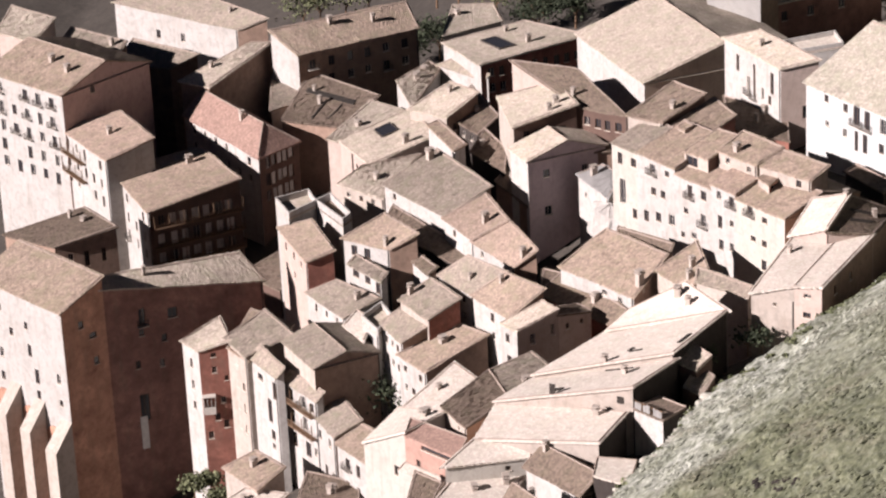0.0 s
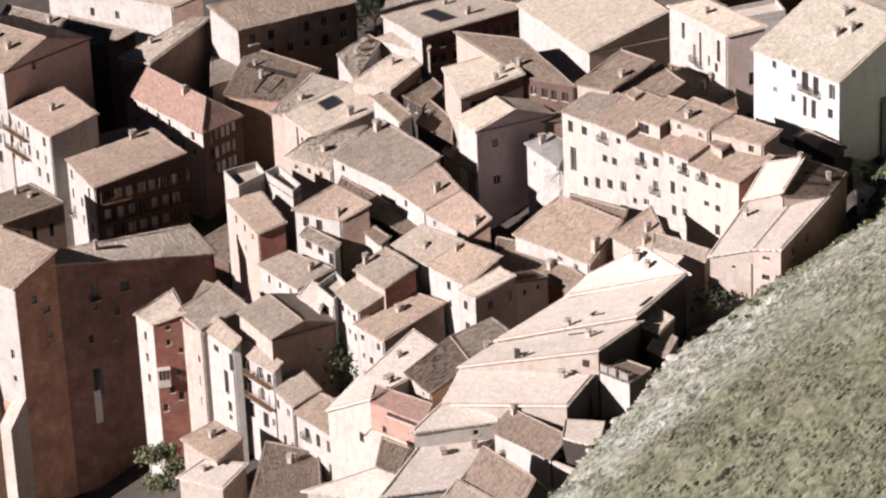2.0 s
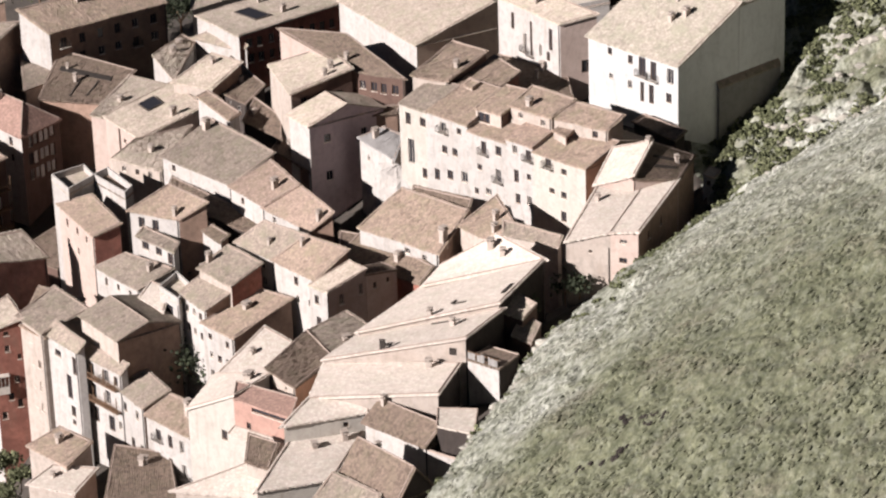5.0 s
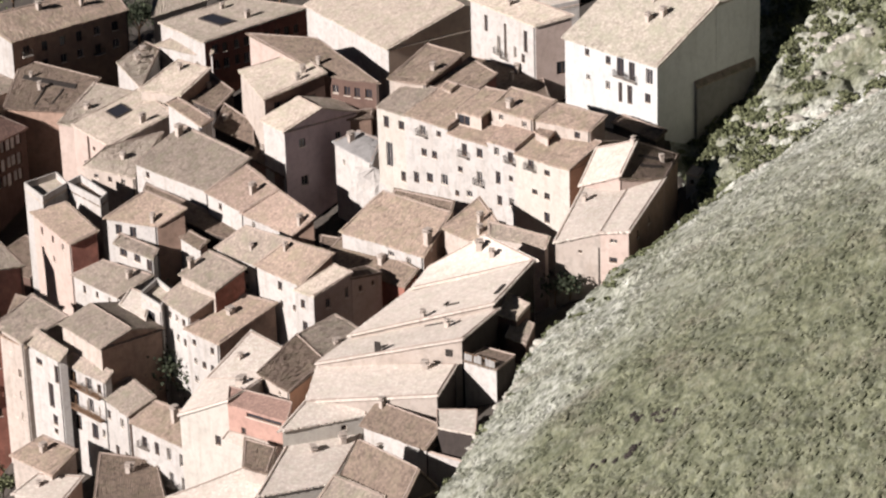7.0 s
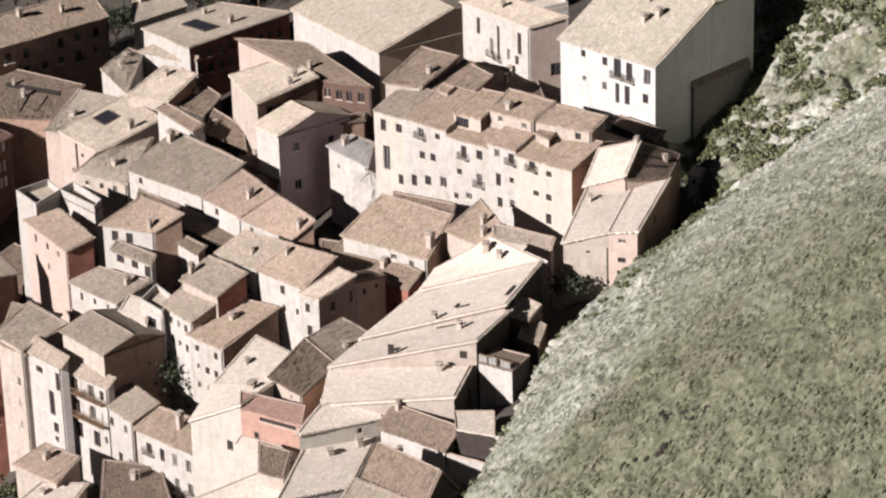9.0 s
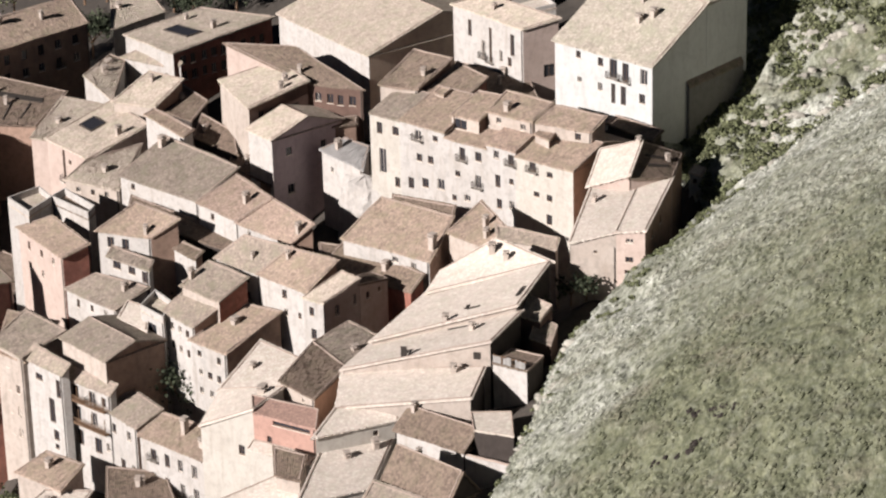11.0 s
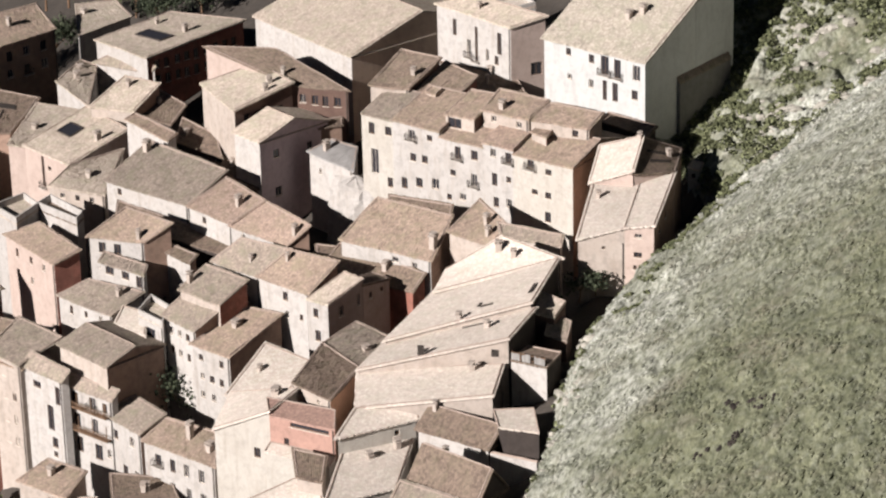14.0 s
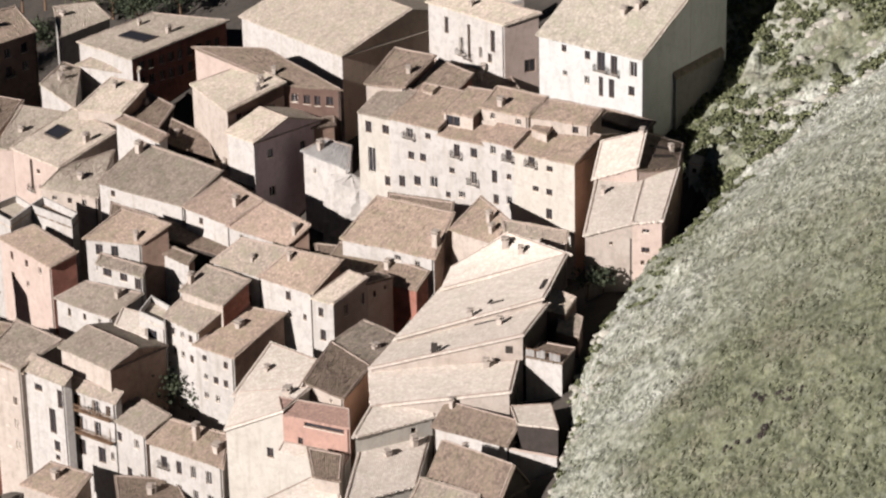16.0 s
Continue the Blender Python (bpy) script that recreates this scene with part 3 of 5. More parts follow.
    cap_row("verge", Vector(N) + lift, Vector(R) + lift, CAP, thing, inv, r=0.1, seed=seed + 1)
    cap_row("verge", Vector(L) + lift, Vector(Q) + lift, CAP, thing, inv, r=0.1, seed=seed + 2)
    rng = random.Random(seed + 9)
    for j, (p, along, inward, holes) in enumerate(wins):
        for i, hole in enumerate(holes):
            window(thing, p, along, inward, hole, WOOD if rng.random() < 0.6 else FRAME, pane=BLIND if j in blinds and (i * 7 + seed) % 5 else None, sill=hole[3] - hole[2] < 1.7, balcony=j == 0 and (i in balconies or (hole[3] - hole[2] > 1.65 and rng.random() < 0.3)))
    for o in thing.children:
        if o.name.split(".")[0] in ("window", "balcony"):
            o.matrix_parent_inverse = inv
    for i, drop, u0, u1 in galleries:
        p, along, inward, _ = wins[i]
        eave, up = min(L[2], N[2], R[2], Q[2]), Vector((0, 0, 1))
        o, span = p + along * u0 - inward * 0.9 + up * (eave - drop), u1 - u0
        bm = bmesh.new()
        add_box(bm, o, along * span, inward * 0.9, up * 0.14)
        deck = part("gallery", bm, WOOD, thing, "dark timber gallery")
        deck.matrix_parent_inverse = inv
        bm = bmesh.new()
        for zz in (0.2, 0.95):
            add_box(bm, o + up * zz, along * span, inward * 0.06, up * 0.07)
        count = max(4, int(span / 0.18))
        for k in range(count + 1):
            add_box(bm, o + along * (k * (span - 0.05) / count) + up * 0.14, along * 0.04, inward * 0.04, up * 0.85)
        for k in range(max(2, int(span / 2.4)) + 1):
            add_box(bm, o + along * (k * (span - 0.1) / max(2, int(span / 2.4))) + up * 0.14, along * 0.1, inward * 0.1, up * 2.4)
        part("railing", bm, WOOD, deck)
    # Thin panels laid on the wall where no hole is cut.
    for i, u, z, wide, tall, *faded in doors:
        p, along, inward, _ = wins[i]
        bm = bmesh.new()
        add_box(bm, p + along * u - inward * 0.07 + Vector((0, 0, z)), along * wide, inward * 0.1, (0, 0, tall))
        part("plank_door", bm, BLIND if faded else DARK, thing, "faded grey door" if faded else "near-black door-sized panel").matrix_parent_inverse = inv
    if front and math.dist(L, N) > 5:
        bm = bmesh.new()
        p, along, inward, _ = wins[0]
        o = p + along * (math.hypot(N[0] - L[0], N[1] - L[1]) - 0.3) - inward * 0.12
        add_box(bm, Vector((o.x, o.y, low)), along * 0.13, inward * 0.12, (0, 0, min(L[2], N[2]) - low))
        part("downpipe", bm, IRON, thing).matrix_parent_inverse = inv
    area = math.dist(L, N) * math.dist(N, R)
    if not chimneys and not parapet and area > 40 and over > 0.06:
        chimneys = [(rng.uniform(0.15, 0.85), rng.uniform(0.35, 0.8), rng.uniform(0.4, 0.7), rng.uniform(0.3, 1.1)) for _ in range(rng.choice((0, 1, 1)) + (area > 90))]
    for u, v, s, tall in chimneys:
        c = [(1 - u) * (1 - v) * L[k] + u * (1 - v) * N[k] + u * v * R[k] + (1 - u) * v * Q[k] for k in range(3)]
        chimney(thing, c[0], c[1], c[2] + 0.1, s, tall, math.atan2(N[1] - L[1], N[0] - L[0])).matrix_parent_inverse = inv
    return thing


# ---- land ----
def spaced(lo, hi, step, first):
    """Even steps in the middle, ever wider ones out to the horizon."""
    out = np.cumsum(np.geomspace(first, 900, 18))
    return np.r_[lo - out[::-1], np.arange(lo, hi + 1e-6, step), hi + out]


def land():
    xs = np.unique(np.r_[spaced(-150, 110, 1.5, 3), np.arange(-8, 82, 0.45)])
    ys = np.unique(np.r_[spaced(-140, 170, 1.5, 3), np.arange(-128, 30, 0.45)])
    X, Y = np.meshgrid(xs, ys)
    Z = land_z(X, Y)
    R, C = X.shape
    idx = np.arange(R * C).reshape(R, C)
    quads = np.stack([idx[:-1, :-1], idx[:-1, 1:], idx[1:, 1:], idx[1:, :-1]], -1).reshape(-1, 4)
    ob = mesh_object("ground", np.stack([X, Y, Z], -1).reshape(-1, 3), quads.tolist(), GRASS)
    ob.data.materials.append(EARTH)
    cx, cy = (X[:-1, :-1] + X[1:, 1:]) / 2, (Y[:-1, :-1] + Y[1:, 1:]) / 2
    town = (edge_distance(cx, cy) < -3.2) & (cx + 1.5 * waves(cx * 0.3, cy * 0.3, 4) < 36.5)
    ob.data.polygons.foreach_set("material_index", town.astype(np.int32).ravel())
    ob.data.polygons.foreach_set("use_smooth", np.ones(town.size, bool))
    with_paleness(ob)
    return tagged(ob, "dry grassy hillside and earthen lanes of the old town", "ground", kind="structure")


COMB = radians(52.0)      # the way the grass lies on the slope


def tufts(name, label, count, box, keep, mat, size, seed):
    """Countless small clumps of dry grass or scrub in one mesh."""
    rng = np.random.default_rng(seed)
    x, y = rng.uniform(box[0], box[1], count), rng.uniform(box[2], box[3], count)
    ok = keep(x, y)
    x, y = x[ok], y[ok]
    n = len(x)
    z = land_z(x, y)
    r = rng.uniform(size[0], size[1], n)
    h = r * rng.uniform(0.15, 0.4, n)
    ang = rng.uniform(0, 6.28, (n, 1)) + np.arange(5)[None, :] * (2 * np.pi / 5)
    rad = r[:, None] * rng.uniform(0.6, 1.3, (n, 5))
    ring = np.stack([x[:, None] + rad * np.cos(ang), y[:, None] + rad * np.sin(ang), z[:, None] - 0.12 + 0 * ang], -1)
    mid = np.stack([x[:, None] + 0.75 * rad * np.cos(ang + 0.5), y[:, None] + 0.75 * rad * np.sin(ang + 0.5), z[:, None] + h[:, None] * rng.uniform(0.4, 0.9, (n, 5))], -1)
    tip = np.stack([x + rng.normal(0, 0.2, n) * r, y + rng.normal(0, 0.2, n) * r, z + h], -1)[:, None, :]
    V = np.concatenate([ring, mid, tip], 1)
    off = V[..., :2] - np.stack([x, y], -1)[:, None, :]
    comb = np.array([math.cos(COMB), math.sin(COMB)])
    V[..., :2] += 0.8 * (off @ comb)[..., None] * comb - 0.2 * (off - (off @ comb)[..., None] * comb)
    V = V.reshape(-1, 3)
    F = []
    for i in range(5):
        j = (i + 1) % 5
        F += [(i, j, 5 + i), (j, 5 + j, 5 + i), (5 + i, 5 + j, 10)]
    faces = (np.array(F)[None] + (np.arange(n) * 11)[:, None, None]).reshape(-1, 3)
    return tagged(with_paleness(mesh_object(name, V, faces.tolist(), mat)), label, "grass", kind="stuff")


def hill_grass(name, spread, relief):
    """Dry hill turf: olive grass, pale grey patches nearer the rim, brown-violet herbs, and tufty relief."""
    m = bpy.data.materials.new(name)
    m.use_nodes = True
    n, ln = m.node_tree.nodes, m.node_tree.links
    bs = n["Principled BSDF"]
    bs.inputs["Roughness"].default_value, bs.inputs["Specular IOR Level"].default_value = 0.95, 0.1
    geo = n.new("ShaderNodeNewGeometry")

    def noise_at(s, detail, rough, lo, hi, shift=0.0, long=1.0):
        mp = n.new("ShaderNodeMapping")
        mp.vector_type = "TEXTURE"
        mp.inputs["Scale"].default_value, mp.inputs["Location"].default_value = (long / s, 1 / s, 1 / s), (shift, -shift, shift)
        mp.inputs["Rotation"].default_value = (0, 0, COMB if long > 1 else 0.0)
        ln.new(geo.outputs["Position"], mp.inputs["Vector"])
        t = n.new("ShaderNodeTexNoise")
        t.inputs["Scale"].default_value, t.inputs["Detail"].default_value, t.inputs["Roughness"].default_value = 1.0, detail, rough
        ln.new(mp.outputs[0], t.inputs["Vector"])
        r = n.new("ShaderNodeMapRange")
        r.inputs["From Min"].default_value, r.inputs["From Max"].default_value = lo, hi
        ln.new(t.outputs["Fac"], r.inputs["Value"])
        return r.outputs[0]

    def math_node(op, a, b):
        x = n.new("ShaderNodeMath")
        x.operation = op
        for k, v in ((0, a), (1, b)):
            if hasattr(v, "links"):
                ln.new(v, x.inputs[k])
            else:
                x.inputs[k].default_value = v
        return x.outputs[0]

    def mix(fac, a, b):
        x = n.new("ShaderNodeMix")
        x.data_type = "RGBA"
        for sock, v in ((x.inputs["Factor"], fac), (x.inputs["A"], a), (x.inputs["B"], b)):
            if hasattr(v, "links"):
                ln.new(v, sock)
            else:
                sock.default_value = (*v, 1) if isinstance(v, tuple) else v
        return x.outputs["Result"]

    # Pale grey is mixed in where the stored paleness is high.
    pale_attr = n.new("ShaderNodeAttribute")
    pale_attr.attribute_name = "paleness"
    near = pale_attr.outputs["Fac"]
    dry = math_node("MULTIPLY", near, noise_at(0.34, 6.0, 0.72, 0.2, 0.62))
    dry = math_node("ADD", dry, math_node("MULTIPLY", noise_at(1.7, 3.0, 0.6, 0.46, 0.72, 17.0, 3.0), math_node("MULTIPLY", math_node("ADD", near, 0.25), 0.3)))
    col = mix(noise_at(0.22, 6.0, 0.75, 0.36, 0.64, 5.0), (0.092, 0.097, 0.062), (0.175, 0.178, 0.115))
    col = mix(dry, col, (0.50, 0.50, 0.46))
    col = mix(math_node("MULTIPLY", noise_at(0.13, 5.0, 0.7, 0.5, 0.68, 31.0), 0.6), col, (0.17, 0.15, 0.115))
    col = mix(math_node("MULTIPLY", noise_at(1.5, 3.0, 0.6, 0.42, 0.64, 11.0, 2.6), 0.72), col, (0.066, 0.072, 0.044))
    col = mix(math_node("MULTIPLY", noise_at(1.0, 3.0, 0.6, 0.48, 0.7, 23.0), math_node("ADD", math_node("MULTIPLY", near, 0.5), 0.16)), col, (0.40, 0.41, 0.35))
    val = n.new("ShaderNodeMapRange")
    val.inputs["To Min"].default_value, val.inputs["To Max"].default_value = 1 - spread, 1 + spread
    ln.new(geo.outputs["Random Per Island"], val.inputs["Value"])
    hsv = n.new("ShaderNodeHueSaturation")
    ln.new(val.outputs[0], hsv.inputs["Value"])
    ln.new(col, hsv.inputs["Color"])
    ln.new(hsv.outputs[0], bs.inputs["Base Color"])
    b = n.new("ShaderNodeBump")
    b.inputs["Strength"].default_value, b.inputs["Distance"].default_value = 0.85 * relief, 0.5
    ln.new(noise_at(1.3, 2.0, 0.6, 0.0, 1.0, 3.0, 2.2), b.inputs["Height"])
    ln.new(b.outputs[0], bs.inputs["Normal"])
    return m


def clumps(name, label, count, box, keep, mat, size, leaves, leaf, seed, flat=0.6):
    """Low bushes or grass clumps, each a loose heap of small leaf blades, in one mesh."""
    rng = np.random.default_rng(seed)
    x, y = rng.uniform(box[0], box[1], count), rng.uniform(box[2], box[3], count)
    ok = keep(x, y)
    x, y = x[ok], y[ok]
    r = rng.uniform(size[0], size[1], len(x))
    z = land_z(x, y)
    x, y, z, r = (np.repeat(v, leaves) for v in (x, y, z, r))
    d = rng.normal(0, 1, (len(x), 3))
    d /= np.linalg.norm(d, axis=1)[:, None]
    d *= rng.uniform(0.3, 1, (len(x), 1)) ** 0.5
    c = np.stack([x + d[:, 0] * r, y + d[:, 1] * r, z + np.abs(d[:, 2]) * r * flat], -1)
    n = rng.normal(0, 1, (len(x), 3)) + (0, 0, 0.7)
    s = np.cross(n, rng.normal(0, 1, (len(x), 3)))
    s /= np.linalg.norm(s, axis=1)[:, None]
    t = np.cross(n, s)
    t /= np.linalg.norm(t, axis=1)[:, None]
    q = rng.uniform(leaf[0], leaf[1], (len(x), 1))
    V = np.stack([c - s * q - t * q * 0.6, c + s * q - t * q * 0.8, c + s * q * 0.7 + t * q, c - s * q * 0.8 + t * q * 0.9], 1).reshape(-1, 3)
    F = np.arange(len(V)).reshape(-1, 4)
    return tagged(with_paleness(mesh_object(name, V, F.tolist(), mat)), label, "grass" if name == "grass" else "shrubs", kind="stuff")


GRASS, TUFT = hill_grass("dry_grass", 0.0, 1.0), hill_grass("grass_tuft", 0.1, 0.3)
SCRUB = material("scrub_leaves", (0.088, 0.098, 0.05), (0.17, 0.175, 0.10), scale=0.3, fine=2.0, spread=0.5, island=True)
# Darker copy of SCRUB: dark foliage with deep shade put into its colour.
DARK_LEAF = material("dark_shaded_leaves", (0.028, 0.036, 0.022), (0.06, 0.07, 0.04), scale=0.3, fine=2.0, spread=0.5, island=True)
ROCK = material("pale_limestone", (0.37, 0.35, 0.305), (0.29, 0.27, 0.235), scale=0.5, fine=2.0, bump=0.8, bump_at=3.0, stain=0.2, island=True)
land()
tufts("grass", "dry olive grass tufts covering the hillside", 30000, (-12, 82, -128, 10), lambda x, y: (edge_distance(x, y) > -2.0) & (waves(x * 0.35, y * 0.35, 61, 3) > -0.15), TUFT, (0.18, 0.5), 5)
clumps("scrub", "dark low scrub on the rough slope below the white house", 5200, (36, 92, -48, 60), lambda x, y: (edge_distance(x, y) < 2.5) & (x > 37.5) & (waves(x * 0.16, y * 0.16, 77) > -0.18), SCRUB, (0.4, 1.3), 46, (0.1, 0.26), 6, 0.8)
clumps("scrub", "olive scrub and weeds along the rim of the hill", 3500, (-8, 40, -90, -18), lambda x, y: (edge_distance(x, y) < np.where(x > 16, 4.5, 0.6)) & (edge_distance(x, y) > -3.5) & (waves(x * 0.4, y * 0.4, 91, 3) > 0.0), SCRUB, (0.25, 0.7), 24, (0.08, 0.2), 16, 0.7)
DARK_SPOTS = ((14.3, -96.4), (15.5, -96.4), (16.8, -96.4), (18.1, -96.4), (18.8, -95.9), (19.4, -89.9), (20.3, -91.5), (21.5, -91.7), (22.0, -93.4), (23.0, -92.3), (23.7, -93.0), (19.7, -91.4))
tufts("scrub", "near-black burnt scrub in a torn line on the hillside", 60000, (10, 60, -120, -60), lambda x, y: np.min([np.hypot(x - a, y - b) for a, b in DARK_SPOTS], axis=0) < 0.75 * np.random.default_rng(3).uniform(0, 1, np.shape(x)) ** 2, DARK, (0.15, 0.42), 8)
OUTCROPS = ((50.7, 2.1, 1.5), (50.0, -1.9, 1.2), (48.3, -2.3, 1.0), (57.7, 20.3, 1.2), (59.4, 17.2, 1.5), (62, 14.6, 1.5), (62.5, -4, 1.6), (65, 6.8, 1.2), (59.3, 10.9, 0.8), (56, 11, 0.8), (53.8, 10.5, 0.7), (46.9, 4.2, 0.9), (45.7, 5.9, 0.8), (57.5, -1.5, 1.3), (45, -12.5, 0.9), (44.5, -16, 0.8))


def rim_rocks():
    """Pale ledges and stones along the rim of the hill."""
    rng = np.random.default_rng(12)
    V, F, spots = [], [], []
    for (ax, ay), (bx, by) in zip(EDGE[1:], EDGE[2:6]):
        for _ in range(int(math.hypot(bx - ax, by - ay) * 1.3)):
            t = rng.uniform()
            spots.append((ax + (bx - ax) * t + rng.normal(-0.6, 1.3), ay + (by - ay) * t + rng.normal(0.4, 1.3), rng.uniform(0.15, 0.75) ** 1.4))
    for x, y, r in OUTCROPS:
        spots += [(x + rng.normal(0, r * 1.3), y + rng.normal(0, r * 1.3), r * rng.uniform(0.2, 0.6)) for _ in range(9)]
    for x, y, r in spots:
        for z in land_z(np.array([x]), np.array([y])):
            z = float(z)
            k = len(V)
            for ring, (zz, f) in enumerate(((-0.5, 1.0), (0.15, 1.05), (0.5, 0.6))):
                for i in range(6):
                    a = i * math.pi / 3 + rng.uniform(-0.3, 0.3)
                    q = r * f * rng.uniform(0.75, 1.25)
                    V.append((x + q * 1.4 * math.cos(a), y + q * math.sin(a), z + r * zz * rng.uniform(0.8, 1.2)))
            for ring in range(2):
                for i in range(6):
                    j = (i + 1) % 6
                    F.append((k + ring * 6 + i, k + ring * 6 + j, k + ring * 6 + 6 + j, k + ring * 6 + 6 + i))
            F.append(tuple(k + 12 + i for i in range(6)))
    tagged(mesh_object("rocks", V, F, ROCK), "pale limestone rocks along the hill rim", "rocks", kind="stuff")


def tree(label, x, y, z, tall, wide, seed, mat=None, leaves=520):
    """A tapered trunk with limbs, and a crown of many small leaf clumps."""
    rng = random.Random(seed)
    z = float(land_z(np.array(x), np.array(y))) if z is None else z
    thing = new("tree")
    thing.location = (x, y, z)
    tagged(thing, label, "tree", group="trees and bushes round the town")
    bm = bmesh.new()

    def limb(p, q, r0, r1):
        p, q = Vector(p), Vector(q)
        d = (q - p).normalized()
        s = d.orthogonal().normalized()
        t = d.cross(s)
        rings = [[bm.verts.new(c + (s * math.cos(k * 1.047) + t * math.sin(k * 1.047)) * r) for k in range(6)] for c, r in ((p, r0), (q, r1))]
        for k in range(6):
            bm.faces.new((rings[0][k], rings[0][(k + 1) % 6], rings[1][(k + 1) % 6], rings[1][k]))

    fork = tall * 0.4
    limb((0, 0, -0.5), (0.1, 0.05, fork), tall * 0.035, tall * 0.022)
    ends = []
    for i in range(6):
        a = i * 1.05 + rng.uniform(-0.3, 0.3)
        e = (wide * 0.32 * math.cos(a), wide * 0.32 * math.sin(a), tall * rng.uniform(0.6, 0.9))
        limb((0.1, 0.05, fork * rng.uniform(0.75, 1.0)), e, tall * 0.016, tall * 0.005)
        ends.append(e)
    part("trunk", bm, WOOD, thing)
    V, F = [], []
    for i in range(leaves):
        e = rng.choice(ends)
        c = Vector(e) + Vector((rng.gauss(0, 1) * wide * 0.16, rng.gauss(0, 1) * wide * 0.16, rng.gauss(0, 1) * tall * 0.11))
        n = Vector((rng.gauss(0, 1), rng.gauss(0, 1), rng.gauss(0, 1) + 0.6)).normalized()
        s = n.orthogonal().normalized() * rng.uniform(0.10, 0.26)
        t = n.cross(s)
        k = len(V)
        V += [c - s - t * 0.6, c + s - t, c + s * 0.8 + t, c - s * 0.9 + t * 0.8, c + n * 0.08]
        F += [(k, k + 1, k + 4), (k + 1, k + 2, k + 4), (k + 2, k + 3, k + 4), (k + 3, k, k + 4)]
    mesh_object("crown", V, F, mat or SCRUB, thing)
    return thing



def rock_face(label, x, y, z, rx, ry, tall, turn, seed):
    """A rough pale rock, broad at its foot, cut by hollows."""
    rng = np.random.default_rng(seed)
    V, F, rows, cols = [], [], 12, 28
    for i in range(rows + 1):
        h = i / rows
        for k in range(cols):
            a = 2 * math.pi * k / cols
            lump = float(waves(np.array(3 * math.cos(a) + seed), np.array(3 * math.sin(a) + h * 4), seed, 4))
            r = (1.0 - 0.35 * h**2) * (1 + 0.28 * lump) * (0.02 if i == rows else 1)
            u, v = rx * r * math.cos(a), ry * r * math.sin(a)
            V.append((u * math.cos(turn) - v * math.sin(turn), u * math.sin(turn) + v * math.cos(turn), tall * h + 0.35 * lump + rng.normal(0, 0.08)))
    for i in range(rows):
        for k in range(cols):
            m = (k + 1) % cols
            F.append((i * cols + k, i * cols + m, (i + 1) * cols + m, (i + 1) * cols + k))
    ob = mesh_object("rock_face", V, F, WALL["white"])
    ob.location = (x, y, z)
    return tagged(ob, label, "rock")


rim_rocks()

rock_face("pale rough rock under the whitewashed outbuilding", -6.4, 27.6, -9.5, 6.0, 2.8, 11.0, 2.1, 3)


# ---- houses ----
house('large white house with balconies and a pale gable roof', 34.13, 15.39, 131.5, 18.03, 12.61, 20.21, 'shed', 5.90, wall='bright', side_wall='lime', roof='straw', chimneys=[(6, 8, 0.7, 1), (7.5, 6.5, 0.7, 0.9), (9.5, 10, 0.6, 1)], front=[(4.0, 0.86, 0.69, 1.08), (8.08, 0.96, 0.83, 1.26), (10.23, 1.39, 0.55, 2.87), (12.58, 1.17, 0.66, 2.86), (15.87, 1.27, 0.88, 2.31), (4.22, 0.76, 4.63, 0.81), (8.01, 0.86, 4.69, 1.26), (10.53, 0.75, 4.28, 3.05), (12.27, 0.96, 4.3, 2.87), (15.67, 1.06, 4.67, 1.43)], balconies=(2, 3), seed=1)
TERRACE_WINDOWS = [(1.27, 1.04, 0.67, 1.8), (4.25, 1.15, 0.72, 1.34), (8.42, 1.15, 0.35, 1.51), (11.73, 0.91, 0.44, 0.89), (1.6, 1.28, 4.68, 3.8), (8.66, 1.03, 3.89, 1.16), (10.73, 1.03, 3.78, 1.16), (16.59, 1.02, 1.13, 1.94), (19.44, 1.13, 1.14, 1.4), (22.79, 0.9, 0.12, 1.22), (25.36, 1.01, 0.19, 1.56), (29.1, 1.11, 0.2, 1.38), (4.44, 0.93, 8.56, 1.53), (6.97, 1.04, 7.95, 1.71), (9.59, 1.15, 7.44, 1.43), (12.41, 1.26, 6.93, 1.6), (15.74, 0.91, 4.85, 0.88), (19.36, 1.02, 4.72, 1.94), (23.0, 0.9, 3.75, 1.92), (25.48, 0.78, 3.79, 0.87), (15.08, 0.8, 8.72, 0.89), (17.35, 1.02, 8.19, 0.97), (23.22, 0.9, 7.37, 1.49), (25.43, 0.9, 7.19, 1.31), (29.8, 1.0, 4.67, 0.78), (32.06, 1.0, 4.65, 0.95), (31.99, 1.0, 7.62, 1.56), (32.14, 1.0, 1.18, 0.86), (28.91, 1.0, 1.5, 0.78)]
TERRACE_BALCONIES = (2, 7, 11, 17, 10)
TERRACE = (
    (0.0, 5.6, 12.45, 14.0, 1.9, "ivory", None, "grey", "cream end house of a terrace with a tall slot window", 2),
    (5.6, 13.9, 12.55, 9.0, 2.45, "white", None, "tan", "whitewashed terrace house with rows of small windows", 211),
    (13.9, 21.47, 11.8, 14.0, 1.9, "white", None, "tan", "white terrace house with a low eave and two balconies", 212),
    (21.47, 26.65, 12.5, 14.0, 1.9, "white", None, "rust", "narrow whitewashed terrace house with tall windows", 213),
    (26.65, 36.71, 11.95, 14.0, 1.9, "ivory", "ochre", "tan", "cream terrace house with an ochre end wall", 214),
)
for t0, t1, eave, deep, rise, tone, end_tone, tiles, words, number in TERRACE:
    own = [k for k, o in enumerate(TERRACE_WINDOWS) if t0 <= o[0] < t1]
    far = 36.71 - t1
    ca, sa = math.cos(radians(134.2)), math.sin(radians(134.2))
